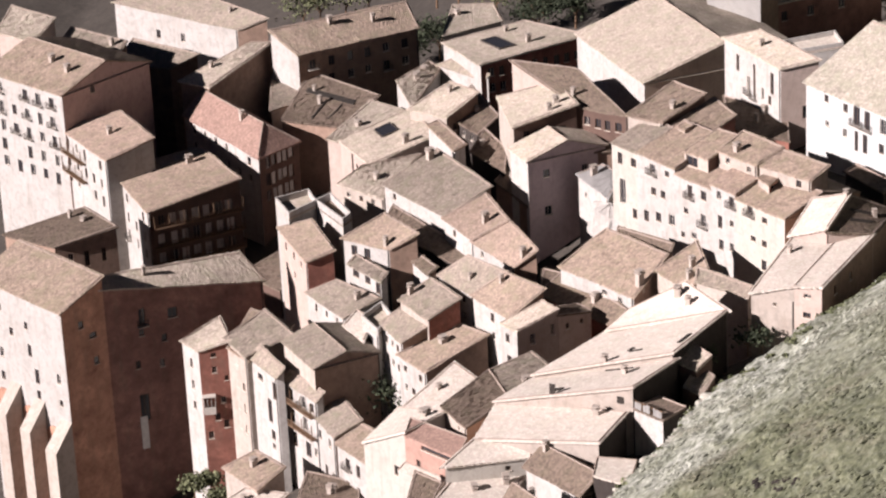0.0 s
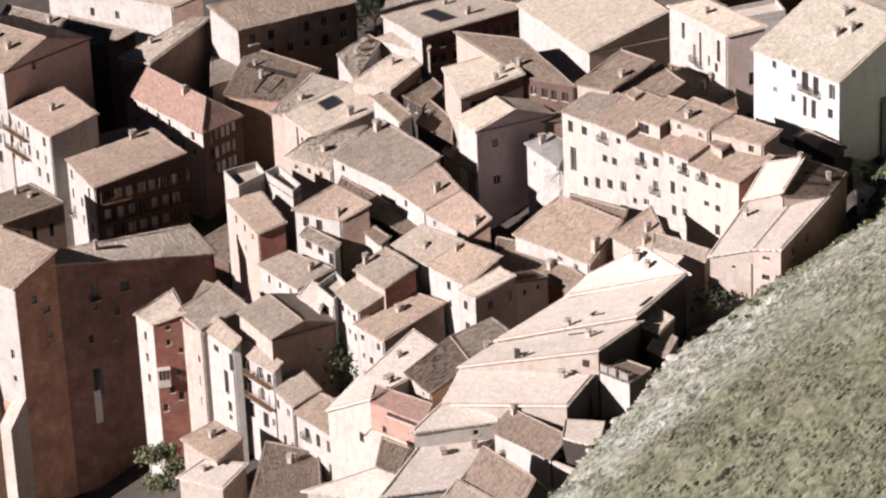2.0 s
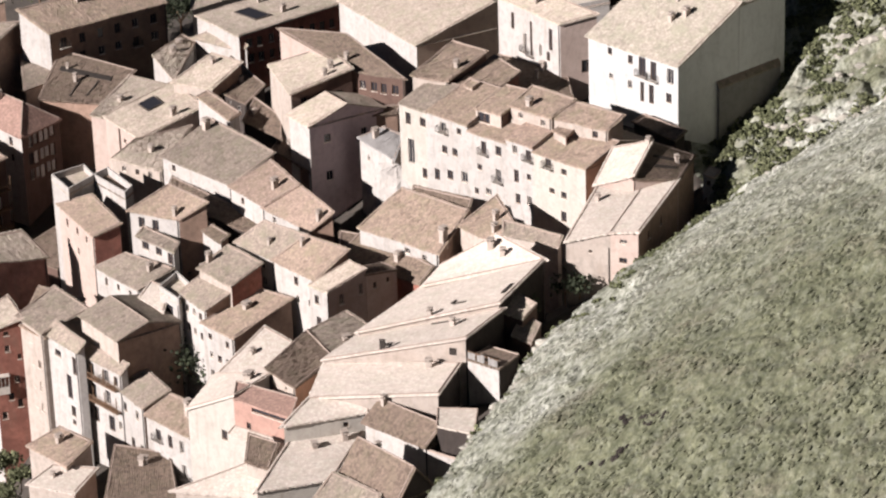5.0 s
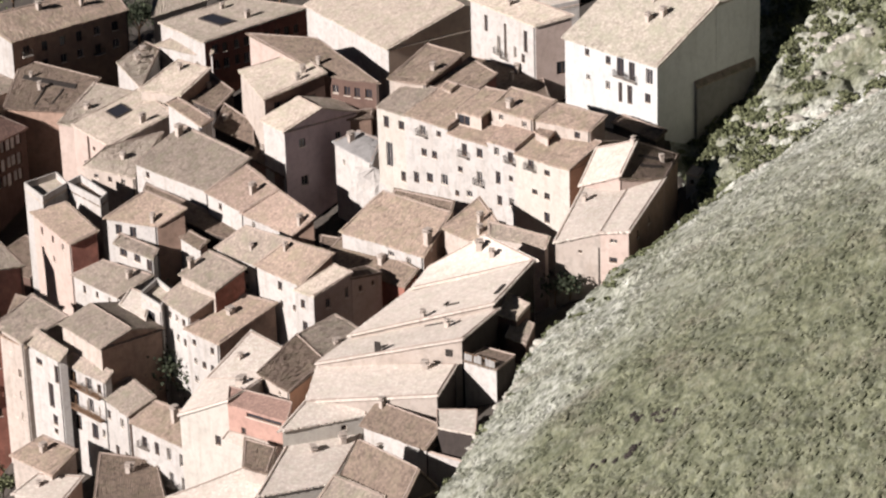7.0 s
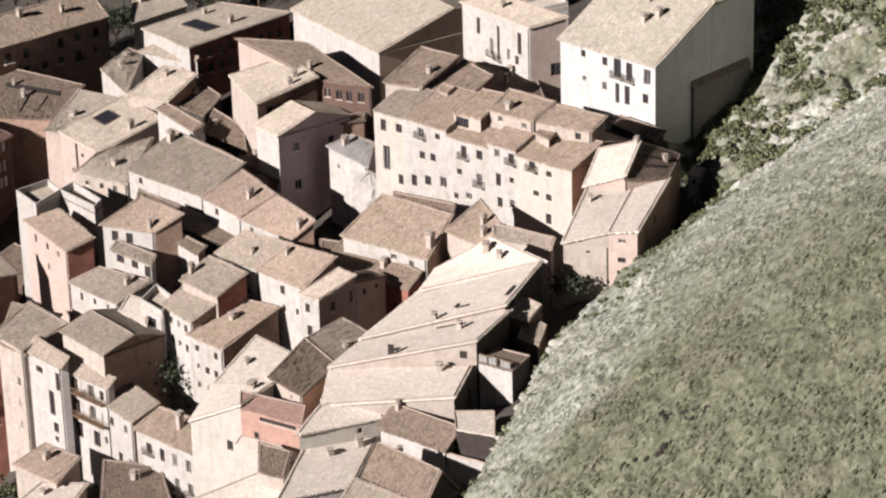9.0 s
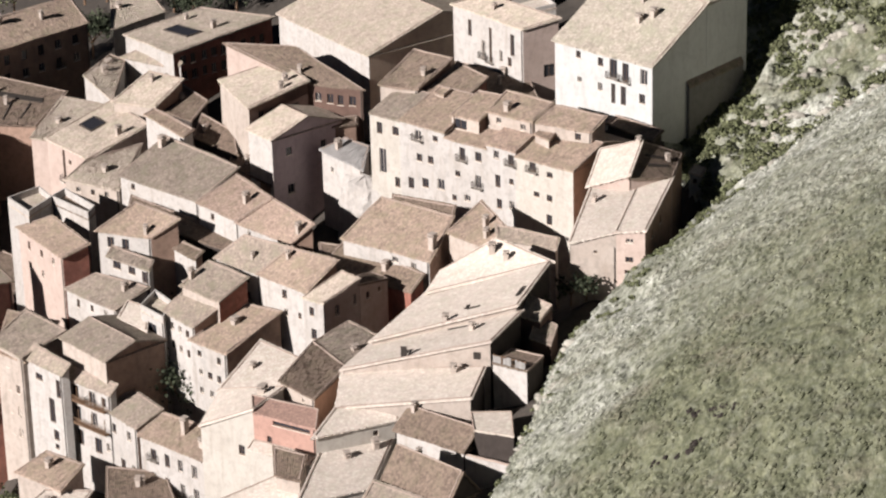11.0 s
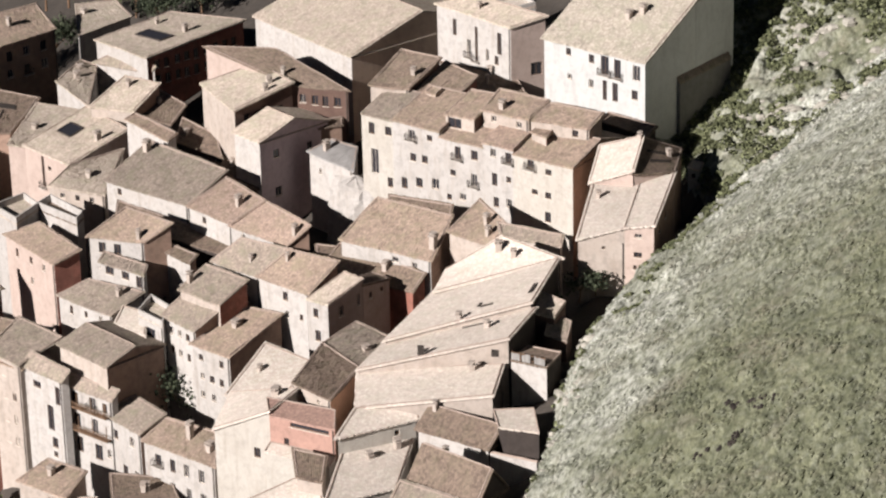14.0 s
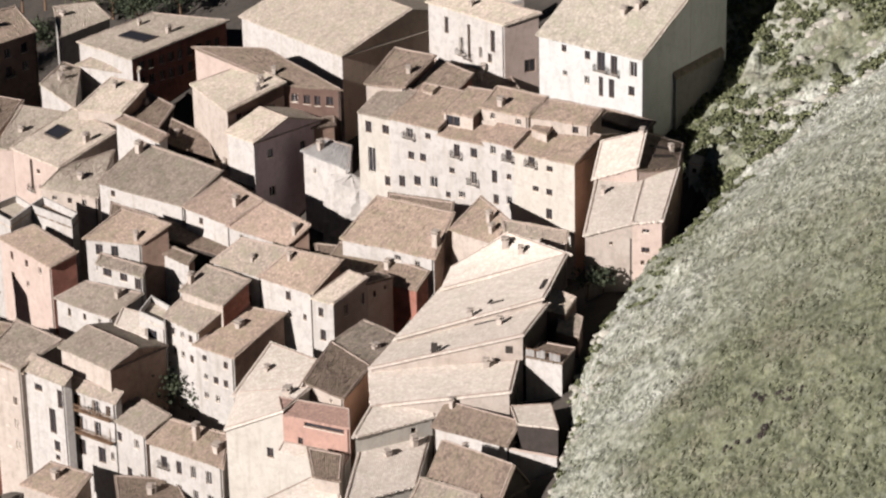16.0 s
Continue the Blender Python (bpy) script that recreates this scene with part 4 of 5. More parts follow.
    house(words, 19.95 + far * ca, -1.88 + far * sa, 134.2, t1 - t0, deep, eave, 'gable' if deep > 10 else 'shed', rise, wall=tone, side_wall=end_tone, over=0.12, roof=tiles,
          front=[(TERRACE_WINDOWS[k][0] - t0, TERRACE_WINDOWS[k][1], max(0.22, TERRACE_WINDOWS[k][2] + eave - 12.16), TERRACE_WINDOWS[k][3]) for k in own],
          balconies=tuple(j for j, k in enumerate(own) if k in TERRACE_BALCONIES), seed=number)
house('big white hall with a wide pale tiled roof', -2.99, 53.60, 119.1, 25.25, 27.73, 10.60, 'gable', 4.06, wall='white', side_wall='dun', roof='pink', side=[(9.2, 0.8, -1.0, 1.1)], seed=3)
house('pink-walled house with a small gable roof', -19.38, 36.50, 121.9, 6.00, 13.05, 4.58, 'gable', 1.98, wall='white', side_wall='lilac', roof='pink', side=[(2.5, 1.1, 2.0, 1.3), (9, 1.0, 2.5, 1.6), (2.6, 1.2, 8.0, 1.5)], seed=4)
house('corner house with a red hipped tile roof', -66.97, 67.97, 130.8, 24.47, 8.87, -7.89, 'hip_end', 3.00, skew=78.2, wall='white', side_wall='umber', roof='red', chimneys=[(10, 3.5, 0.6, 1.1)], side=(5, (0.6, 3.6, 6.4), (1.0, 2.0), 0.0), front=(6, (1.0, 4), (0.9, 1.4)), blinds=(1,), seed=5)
house('tall white house with rows of dark windows', -100.16, 73.28, 144.6, 19.00, 19.40, 0.70, 'gable', 2.98, wall='white', side_wall='rose', roof='tan', front=(5, (1.2, 4.6, 8.0, 11.4, 14.6), (1.15, 2.0), 0.05), side=[(6.2, 0.9, 0.4, 1.2)], balconies=(0, 1, 2, 3, 4, 6, 8, 10, 11, 13), chimneys=[(9, 6, 0.7, 1.0), (4, 5, 0.7, 1.0)], seed=6)
house('tall buttressed stone house above the lane', -85.11, 6.96, 141.0, 20.00, 7.90, -7.61, 'shed', 3.05, wall='white', side_wall='stone', roof='tan', front=[(4, 0.9, 3, 1.2), (10.5, 0.8, 4.2, 1.2), (10.8, 0.9, 7.8, 2.0), (6.5, 0.9, 6.3, 1.3), (12, 1.0, 11.5, 2.4), (3.5, 0.9, 10.5, 1.6), (12, 0.9, 15, 1.5), (17.5, 0.9, 10.6, 1.6), (17.6, 0.8, 14.8, 1.0), (3.2, 0.9, 14.5, 1.4)], side=[(3.0, 0.9, 2.5, 1.2), (4.8, 1.3, 5.0, 0.9), (5.2, 0.9, 9, 1.2), (9, 0.9, 3.2, 1.4)], base=-45, seed=7)
# Cottage gable sides near-black: the shade on them is in the wall colour.
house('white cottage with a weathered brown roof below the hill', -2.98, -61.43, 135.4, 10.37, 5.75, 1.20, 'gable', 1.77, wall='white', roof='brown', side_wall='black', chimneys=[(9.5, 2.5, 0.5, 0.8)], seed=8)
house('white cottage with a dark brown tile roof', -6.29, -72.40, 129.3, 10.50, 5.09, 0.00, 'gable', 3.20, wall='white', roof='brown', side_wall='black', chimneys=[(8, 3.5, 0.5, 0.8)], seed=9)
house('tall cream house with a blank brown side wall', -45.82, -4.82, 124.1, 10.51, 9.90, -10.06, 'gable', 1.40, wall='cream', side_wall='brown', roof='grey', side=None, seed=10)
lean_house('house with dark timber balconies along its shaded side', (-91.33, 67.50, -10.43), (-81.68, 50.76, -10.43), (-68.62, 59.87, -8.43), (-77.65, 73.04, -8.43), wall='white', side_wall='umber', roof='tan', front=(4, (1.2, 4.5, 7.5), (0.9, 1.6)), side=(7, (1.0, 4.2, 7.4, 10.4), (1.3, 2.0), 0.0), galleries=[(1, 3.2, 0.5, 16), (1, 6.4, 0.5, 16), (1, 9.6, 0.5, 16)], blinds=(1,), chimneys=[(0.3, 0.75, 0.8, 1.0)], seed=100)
lean_house('white house with a reddish tiled roof', (-101.38, 75.30, -6.00), (-90.56, 61.58, -6.00), (-83.67, 65.96, -4.00), (-91.82, 77.95, -4.00), wall='white', roof='rust', front=(5, (1.0, 4.2, 7.2), (0.9, 1.7)), galleries=[(0, 3.6, 1, 9), (0, 6.9, 1, 9)], chimneys=[(0.5, 0.5, 0.6, 0.9)], seed=101)
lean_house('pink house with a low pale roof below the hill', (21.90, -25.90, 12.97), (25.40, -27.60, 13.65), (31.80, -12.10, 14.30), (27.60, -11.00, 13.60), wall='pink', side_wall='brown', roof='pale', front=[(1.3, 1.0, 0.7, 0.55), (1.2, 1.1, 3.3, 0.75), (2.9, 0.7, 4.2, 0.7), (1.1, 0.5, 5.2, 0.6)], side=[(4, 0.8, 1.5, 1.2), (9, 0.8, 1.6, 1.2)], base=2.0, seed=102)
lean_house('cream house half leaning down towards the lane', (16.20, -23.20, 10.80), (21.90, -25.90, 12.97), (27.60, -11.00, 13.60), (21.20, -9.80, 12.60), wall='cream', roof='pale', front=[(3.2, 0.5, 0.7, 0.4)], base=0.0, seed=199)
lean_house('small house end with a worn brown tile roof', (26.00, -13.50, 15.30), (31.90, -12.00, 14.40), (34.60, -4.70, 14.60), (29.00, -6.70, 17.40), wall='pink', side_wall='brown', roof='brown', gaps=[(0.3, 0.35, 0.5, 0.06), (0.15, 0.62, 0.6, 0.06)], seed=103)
lean_house('tiny white hut with one dark window', (36.10, -2.40, 10.90), (37.60, -3.20, 10.60), (38.60, -1.20, 10.80), (37.20, -0.40, 11.10), wall='bright', roof='pale', front=[(0.5, 0.6, 0.5, 0.7)], over=0.1, seed=200)
lean_house('narrow white house with tall windows', (9.59, 48.25, 19.90), (18.35, 35.03, 19.90), (23.82, 36.15, 20.80), (14.82, 48.73, 20.80), wall='white', side_wall='pink', roof='pink', front=[(3.4, 0.8, 1.5, 2.6), (6.5, 0.8, 4.0, 2.8), (8.2, 0.6, 1.6, 5.5), (10.5, 0.7, 4.6, 1.8), (13.0, 0.9, 1.4, 3.4), (12.4, 0.8, 5.2, 1.4)], side=[(3.2, 1.8, 6, 2)], seed=104)
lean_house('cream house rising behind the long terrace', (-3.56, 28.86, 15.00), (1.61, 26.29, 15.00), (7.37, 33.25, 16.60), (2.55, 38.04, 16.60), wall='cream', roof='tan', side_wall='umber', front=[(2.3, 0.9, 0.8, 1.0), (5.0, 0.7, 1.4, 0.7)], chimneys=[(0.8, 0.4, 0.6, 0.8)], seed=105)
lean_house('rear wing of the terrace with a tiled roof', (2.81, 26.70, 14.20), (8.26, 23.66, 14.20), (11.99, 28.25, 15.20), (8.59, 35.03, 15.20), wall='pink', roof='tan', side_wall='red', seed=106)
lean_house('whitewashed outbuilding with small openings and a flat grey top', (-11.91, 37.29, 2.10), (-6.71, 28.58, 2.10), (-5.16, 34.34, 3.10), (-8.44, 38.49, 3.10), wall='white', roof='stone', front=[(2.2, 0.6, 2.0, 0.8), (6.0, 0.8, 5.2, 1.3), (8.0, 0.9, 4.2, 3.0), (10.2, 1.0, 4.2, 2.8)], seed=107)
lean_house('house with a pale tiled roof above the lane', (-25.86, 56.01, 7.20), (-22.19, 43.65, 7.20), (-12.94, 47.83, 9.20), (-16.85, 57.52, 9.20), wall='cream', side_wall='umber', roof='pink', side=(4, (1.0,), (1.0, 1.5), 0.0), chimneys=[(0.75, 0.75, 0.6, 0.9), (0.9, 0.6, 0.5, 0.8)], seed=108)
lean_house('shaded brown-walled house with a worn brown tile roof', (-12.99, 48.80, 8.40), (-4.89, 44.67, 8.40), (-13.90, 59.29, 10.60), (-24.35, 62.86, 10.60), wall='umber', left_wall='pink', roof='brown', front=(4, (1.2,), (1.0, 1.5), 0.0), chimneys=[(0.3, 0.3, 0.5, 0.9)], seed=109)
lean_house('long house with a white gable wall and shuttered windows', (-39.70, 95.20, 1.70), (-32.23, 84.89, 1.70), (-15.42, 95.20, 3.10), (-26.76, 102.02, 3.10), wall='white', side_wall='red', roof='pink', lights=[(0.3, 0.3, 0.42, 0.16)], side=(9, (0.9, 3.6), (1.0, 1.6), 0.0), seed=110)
lean_house('low outhouse with a grey tiled roof', (-40.13, 92.69, -1.20), (-32.05, 85.64, -1.20), (-31.11, 85.31, -0.20), (-37.27, 92.98, -0.20), wall='white', roof='grey', seed=111)
lean_house('house with a tiled roof facing the square', (-42.30, 71.74, -1.00), (-35.92, 68.29, -1.00), (-31.34, 72.92, 1.40), (-36.40, 77.42, 1.40), wall='cream', side_wall='brown', roof='pink', side=(3, (1.5, 4.5), (0.9, 1.3)), seed=112)
lean_house('white-walled terrace with a pale roof', (-46.85, 88.30, -2.50), (-42.52, 76.10, -2.50), (-40.00, 92.70, -2.00), (-42.46, 96.11, -2.00), wall='white', roof='pink', seed=113)
lean_house('pink stucco house with a roof light', (-53.17, 67.35, -4.80), (-46.79, 57.24, -4.80), (-37.19, 64.87, -2.80), (-42.89, 76.23, -2.80), wall='pink', roof='pink', lights=[(0.16, 0.42, 0.28, 0.22)], front=[(6.0, 0.8, 1.8, 0.7), (6.3, 0.8, 4.4, 0.8), (4.3, 0.7, 0.6, 5.2)], chimneys=[(0.85, 0.6, 0.7, 1.2)], seed=114)
lean_house('pink stucco house wing with pale tiles', (-55.68, 69.82, -5.50), (-53.16, 68.18, -5.50), (-44.24, 78.00, -4.00), (-50.32, 82.71, -4.00), wall='pink', roof='pink', seed=115)
lean_house('low house with a tan tiled roof', (-50.42, 47.29, -4.00), (-42.45, 42.28, -4.00), (-38.64, 54.89, -2.20), (-46.97, 50.42, -2.20), wall='cream', roof='pink', front=(3, (0.8,), (0.7, 0.9)), seed=116)
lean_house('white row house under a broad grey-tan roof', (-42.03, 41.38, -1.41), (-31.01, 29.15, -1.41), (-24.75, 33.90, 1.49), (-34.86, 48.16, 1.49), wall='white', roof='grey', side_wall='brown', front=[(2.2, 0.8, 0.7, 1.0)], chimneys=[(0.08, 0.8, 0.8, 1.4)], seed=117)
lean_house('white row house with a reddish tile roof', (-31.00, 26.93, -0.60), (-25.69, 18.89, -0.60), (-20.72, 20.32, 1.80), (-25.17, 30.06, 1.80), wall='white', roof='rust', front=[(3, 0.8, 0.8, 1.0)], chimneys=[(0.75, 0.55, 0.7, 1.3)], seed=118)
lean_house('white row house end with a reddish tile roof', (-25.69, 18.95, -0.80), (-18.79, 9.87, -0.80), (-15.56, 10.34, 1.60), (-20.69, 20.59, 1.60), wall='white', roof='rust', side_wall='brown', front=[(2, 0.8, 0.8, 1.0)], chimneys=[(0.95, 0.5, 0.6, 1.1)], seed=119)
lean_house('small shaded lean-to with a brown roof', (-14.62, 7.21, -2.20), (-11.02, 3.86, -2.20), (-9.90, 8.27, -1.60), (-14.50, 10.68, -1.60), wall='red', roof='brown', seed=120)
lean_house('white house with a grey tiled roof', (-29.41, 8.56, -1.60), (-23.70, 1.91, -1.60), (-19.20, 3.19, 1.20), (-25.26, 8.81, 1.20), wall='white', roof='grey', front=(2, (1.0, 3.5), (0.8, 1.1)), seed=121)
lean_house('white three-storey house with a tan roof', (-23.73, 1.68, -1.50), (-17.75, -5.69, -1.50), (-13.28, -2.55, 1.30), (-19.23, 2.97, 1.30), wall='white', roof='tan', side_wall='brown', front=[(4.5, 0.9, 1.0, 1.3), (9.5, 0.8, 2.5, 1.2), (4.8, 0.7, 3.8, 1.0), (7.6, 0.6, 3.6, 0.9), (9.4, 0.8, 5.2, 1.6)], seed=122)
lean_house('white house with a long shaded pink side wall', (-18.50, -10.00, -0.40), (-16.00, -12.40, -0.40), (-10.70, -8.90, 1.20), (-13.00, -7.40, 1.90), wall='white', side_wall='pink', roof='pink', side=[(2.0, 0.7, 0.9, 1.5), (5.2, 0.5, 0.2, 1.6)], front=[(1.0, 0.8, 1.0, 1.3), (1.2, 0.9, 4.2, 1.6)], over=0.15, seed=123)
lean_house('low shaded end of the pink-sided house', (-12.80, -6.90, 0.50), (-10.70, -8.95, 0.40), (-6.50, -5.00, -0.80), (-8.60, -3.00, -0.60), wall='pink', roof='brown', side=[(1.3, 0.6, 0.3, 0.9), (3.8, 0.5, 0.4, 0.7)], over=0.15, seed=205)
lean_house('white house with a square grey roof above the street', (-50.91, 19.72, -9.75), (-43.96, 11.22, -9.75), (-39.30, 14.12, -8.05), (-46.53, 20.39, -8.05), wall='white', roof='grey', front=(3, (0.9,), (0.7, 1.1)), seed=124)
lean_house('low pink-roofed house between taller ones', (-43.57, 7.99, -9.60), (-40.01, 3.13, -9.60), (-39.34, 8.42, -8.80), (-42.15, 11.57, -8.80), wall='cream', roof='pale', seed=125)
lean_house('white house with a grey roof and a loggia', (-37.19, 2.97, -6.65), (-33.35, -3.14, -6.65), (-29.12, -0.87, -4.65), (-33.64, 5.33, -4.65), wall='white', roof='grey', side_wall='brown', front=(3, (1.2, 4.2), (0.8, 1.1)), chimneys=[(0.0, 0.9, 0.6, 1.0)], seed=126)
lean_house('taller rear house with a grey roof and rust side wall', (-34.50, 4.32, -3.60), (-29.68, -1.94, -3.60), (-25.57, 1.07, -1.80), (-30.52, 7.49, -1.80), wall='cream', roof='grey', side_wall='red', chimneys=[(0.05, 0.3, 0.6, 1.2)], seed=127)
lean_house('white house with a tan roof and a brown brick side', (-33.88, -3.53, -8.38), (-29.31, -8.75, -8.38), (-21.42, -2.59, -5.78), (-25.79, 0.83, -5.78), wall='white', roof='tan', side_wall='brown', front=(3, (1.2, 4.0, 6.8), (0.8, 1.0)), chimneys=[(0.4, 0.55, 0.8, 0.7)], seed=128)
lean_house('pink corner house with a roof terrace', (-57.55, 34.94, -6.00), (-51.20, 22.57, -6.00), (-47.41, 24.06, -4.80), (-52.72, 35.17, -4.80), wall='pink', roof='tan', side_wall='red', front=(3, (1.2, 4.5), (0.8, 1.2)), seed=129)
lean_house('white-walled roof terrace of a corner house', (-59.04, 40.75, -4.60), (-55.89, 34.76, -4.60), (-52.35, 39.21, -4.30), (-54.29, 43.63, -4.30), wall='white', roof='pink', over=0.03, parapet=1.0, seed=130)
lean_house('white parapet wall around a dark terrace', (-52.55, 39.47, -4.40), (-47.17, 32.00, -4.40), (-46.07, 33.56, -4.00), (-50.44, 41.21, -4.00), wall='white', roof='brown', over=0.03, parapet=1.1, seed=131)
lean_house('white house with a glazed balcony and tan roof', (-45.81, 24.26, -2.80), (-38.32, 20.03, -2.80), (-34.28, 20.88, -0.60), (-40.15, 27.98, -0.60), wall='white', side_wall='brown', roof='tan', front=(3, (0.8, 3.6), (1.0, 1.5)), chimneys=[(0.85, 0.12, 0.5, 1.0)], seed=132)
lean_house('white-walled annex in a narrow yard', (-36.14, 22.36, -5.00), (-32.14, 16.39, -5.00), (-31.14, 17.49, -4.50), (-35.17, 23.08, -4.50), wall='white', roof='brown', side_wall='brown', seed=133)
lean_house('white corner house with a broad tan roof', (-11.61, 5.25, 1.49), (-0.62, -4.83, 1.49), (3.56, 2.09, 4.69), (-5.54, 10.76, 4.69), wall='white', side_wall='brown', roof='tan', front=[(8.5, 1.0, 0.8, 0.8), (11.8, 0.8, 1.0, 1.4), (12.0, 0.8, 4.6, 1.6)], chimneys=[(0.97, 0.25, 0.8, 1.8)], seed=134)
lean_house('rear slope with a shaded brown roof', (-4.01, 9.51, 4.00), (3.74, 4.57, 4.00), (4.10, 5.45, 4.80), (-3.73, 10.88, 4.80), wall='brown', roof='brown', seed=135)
lean_house('small house with a tan roof and clustered chimneys', (2.53, -2.09, 4.40), (7.28, -8.75, 4.40), (9.63, -6.10, 6.40), (7.58, 2.71, 6.40), wall='cream', roof='tan', chimneys=[(0.6, 0.6, 0.6, 1.2), (0.8, 0.3, 0.6, 1.0)], seed=136)
lean_house('narrow strip house with a grey roof', (8.36, -10.06, 6.50), (15.42, -15.04, 6.50), (15.93, -13.92, 7.30), (8.44, -7.98, 7.30), wall='cream', roof='grey', seed=137)
lean_house('house with a pale pink roof climbing the slope', (-0.24, -15.54, 4.60), (-2.66, -22.12, 4.60), (13.14, -25.51, 9.20), (7.27, -16.86, 9.20), wall='cream', roof='pale', seed=138)
# Dark loft gables: timber and its shade share one near-black wall colour.
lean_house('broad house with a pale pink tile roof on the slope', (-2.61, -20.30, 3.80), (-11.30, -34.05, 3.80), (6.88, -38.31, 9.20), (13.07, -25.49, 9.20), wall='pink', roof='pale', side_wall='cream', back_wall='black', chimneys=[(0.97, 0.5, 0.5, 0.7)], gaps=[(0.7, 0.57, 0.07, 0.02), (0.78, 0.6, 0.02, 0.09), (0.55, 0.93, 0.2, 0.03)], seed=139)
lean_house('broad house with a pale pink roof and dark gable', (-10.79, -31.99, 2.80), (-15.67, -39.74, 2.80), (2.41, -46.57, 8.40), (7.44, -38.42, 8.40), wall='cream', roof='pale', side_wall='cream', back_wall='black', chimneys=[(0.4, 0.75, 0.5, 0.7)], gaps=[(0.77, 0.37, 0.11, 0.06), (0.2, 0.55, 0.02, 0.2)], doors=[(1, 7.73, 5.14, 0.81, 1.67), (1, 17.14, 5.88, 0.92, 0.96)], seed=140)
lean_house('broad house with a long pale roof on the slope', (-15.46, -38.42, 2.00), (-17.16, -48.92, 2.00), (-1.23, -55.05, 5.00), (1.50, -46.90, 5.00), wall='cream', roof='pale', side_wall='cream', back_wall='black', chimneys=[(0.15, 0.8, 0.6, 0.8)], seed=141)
# Side and lower walls of these two take near-black in place of shade.
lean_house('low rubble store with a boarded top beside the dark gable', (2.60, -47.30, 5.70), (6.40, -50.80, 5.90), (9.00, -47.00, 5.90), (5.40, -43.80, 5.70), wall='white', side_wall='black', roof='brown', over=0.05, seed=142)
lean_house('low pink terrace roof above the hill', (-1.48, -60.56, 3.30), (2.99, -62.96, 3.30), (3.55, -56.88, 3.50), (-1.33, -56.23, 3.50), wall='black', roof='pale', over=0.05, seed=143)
lean_house('narrow pink lean-to with a pale roof', (20.80, -9.40, 12.90), (25.80, -13.50, 15.80), (28.70, -6.70, 17.80), (23.70, -2.60, 15.20), wall='pink', roof='pale', chimneys=[(0.95, 0.95, 0.5, 0.5)], seed=144)
lean_house('cottage with a grey roof at the lower edge of town', (-16.24, -67.56, -2.00), (-9.29, -72.59, -2.00), (-8.60, -70.77, -0.40), (-14.32, -64.94, -0.40), wall='white', roof='grey', seed=145)
lean_house('pale house with a pale plastered front', (-20.41, -54.69, 1.20), (-10.08, -52.01, 1.20), (-9.76, -50.41, 2.10), (-17.40, -49.40, 2.10), wall='ivory', roof='pale', front=[(7.5, 0.7, 0.8, 0.7), (10, 0.7, 0.8, 0.7)], seed=146)
lean_house('house with a plain pale roof', (-23.51, -65.00, -2.40), (-14.58, -62.46, -2.40), (-10.28, -50.47, -1.20), (-19.45, -53.25, -1.20), wall='ivory', roof='pale', seed=147)
lean_house('cottage with a mossy brown tile roof', (-23.38, -34.64, -0.60), (-19.52, -40.71, -0.60), (-14.82, -33.31, -0.10), (-18.34, -25.17, -0.10), wall='cream', roof='brown', side_wall='ochre', front=[(4.6, 0.6, 0.8, 0.6)], seed=148)
lean_house('rear of a cottage under a greenish grey roof', (-18.32, -24.95, -0.20), (-14.80, -33.11, -0.20), (-9.54, -25.96, 0.20), (-13.20, -20.23, 0.20), wall='brown', roof='grey', seed=149)
lean_house('house with a wide pale pink roof', (-30.98, -21.27, -8.00), (-25.58, -27.77, -8.00), (-19.69, -19.89, -5.00), (-24.73, -13.20, -5.00), wall='cream', roof='pale', seed=150)
lean_house('salmon-pink roof terrace house with a long dark slot', (-27.41, -41.73, -1.50), (-19.94, -47.50, -1.50), (-19.20, -42.80, -1.20), (-27.22, -37.31, -1.20), wall='salmon', roof='red', over=0.05, front=[(3.0, 5.6, 0.25, 0.6), (2.0, 0.7, 2.6, 1.0)], seed=151)
lean_house('low cream lean-to against a salmon-pink wall', (-28.30, -42.90, -5.90), (-20.90, -48.70, -5.90), (-19.98, -47.55, -5.30), (-27.45, -41.78, -5.30), wall='ivory', roof='pale', over=0.05, seed=215)
lean_house('pale plastered house front with a small opening', (-30.72, -25.43, -5.80), (-33.93, -35.22, -5.80), (-27.39, -41.21, -1.20), (-23.00, -35.49, -1.20), wall='ivory', roof='pale', side=[(6.2, 1.0, 1.0, 1.4)], seed=152)
lean_house('small cottage with a brown roof', (-25.45, -53.10, -4.50), (-22.65, -54.86, -4.50), (-21.60, -50.61, -3.50), (-25.14, -48.01, -3.50), wall='cream', roof='brown', seed=153)
lean_house('pale-roofed house at the lower edge of town', (-34.48, -53.49, -8.00), (-23.03, -56.30, -8.00), (-22.66, -53.76, -6.00), (-25.40, -50.78, -6.00), wall='cream', roof='pale', seed=154)
lean_house('tall white house front with dark windows', (-57.27, 5.53, -13.30), (-52.04, -1.49, -13.30), (-51.00, -1.19, -12.10), (-55.75, 5.93, -12.10), wall='white', roof='grey', front=[(2.5, 1.6, 1.6, 1.0), (7.2, 1.0, 1.2, 2.8), (5.2, 1.3, 4.6, 3.8), (5.8, 1.2, 9.4, 1.6), (5.9, 0.9, 11.6, 0.8), (8.2, 0.8, 5.0, 1.0), (8.8, 0.8, 9.8, 1.0), (8.6, 1.2, 13.2, 1.4)], seed=155)
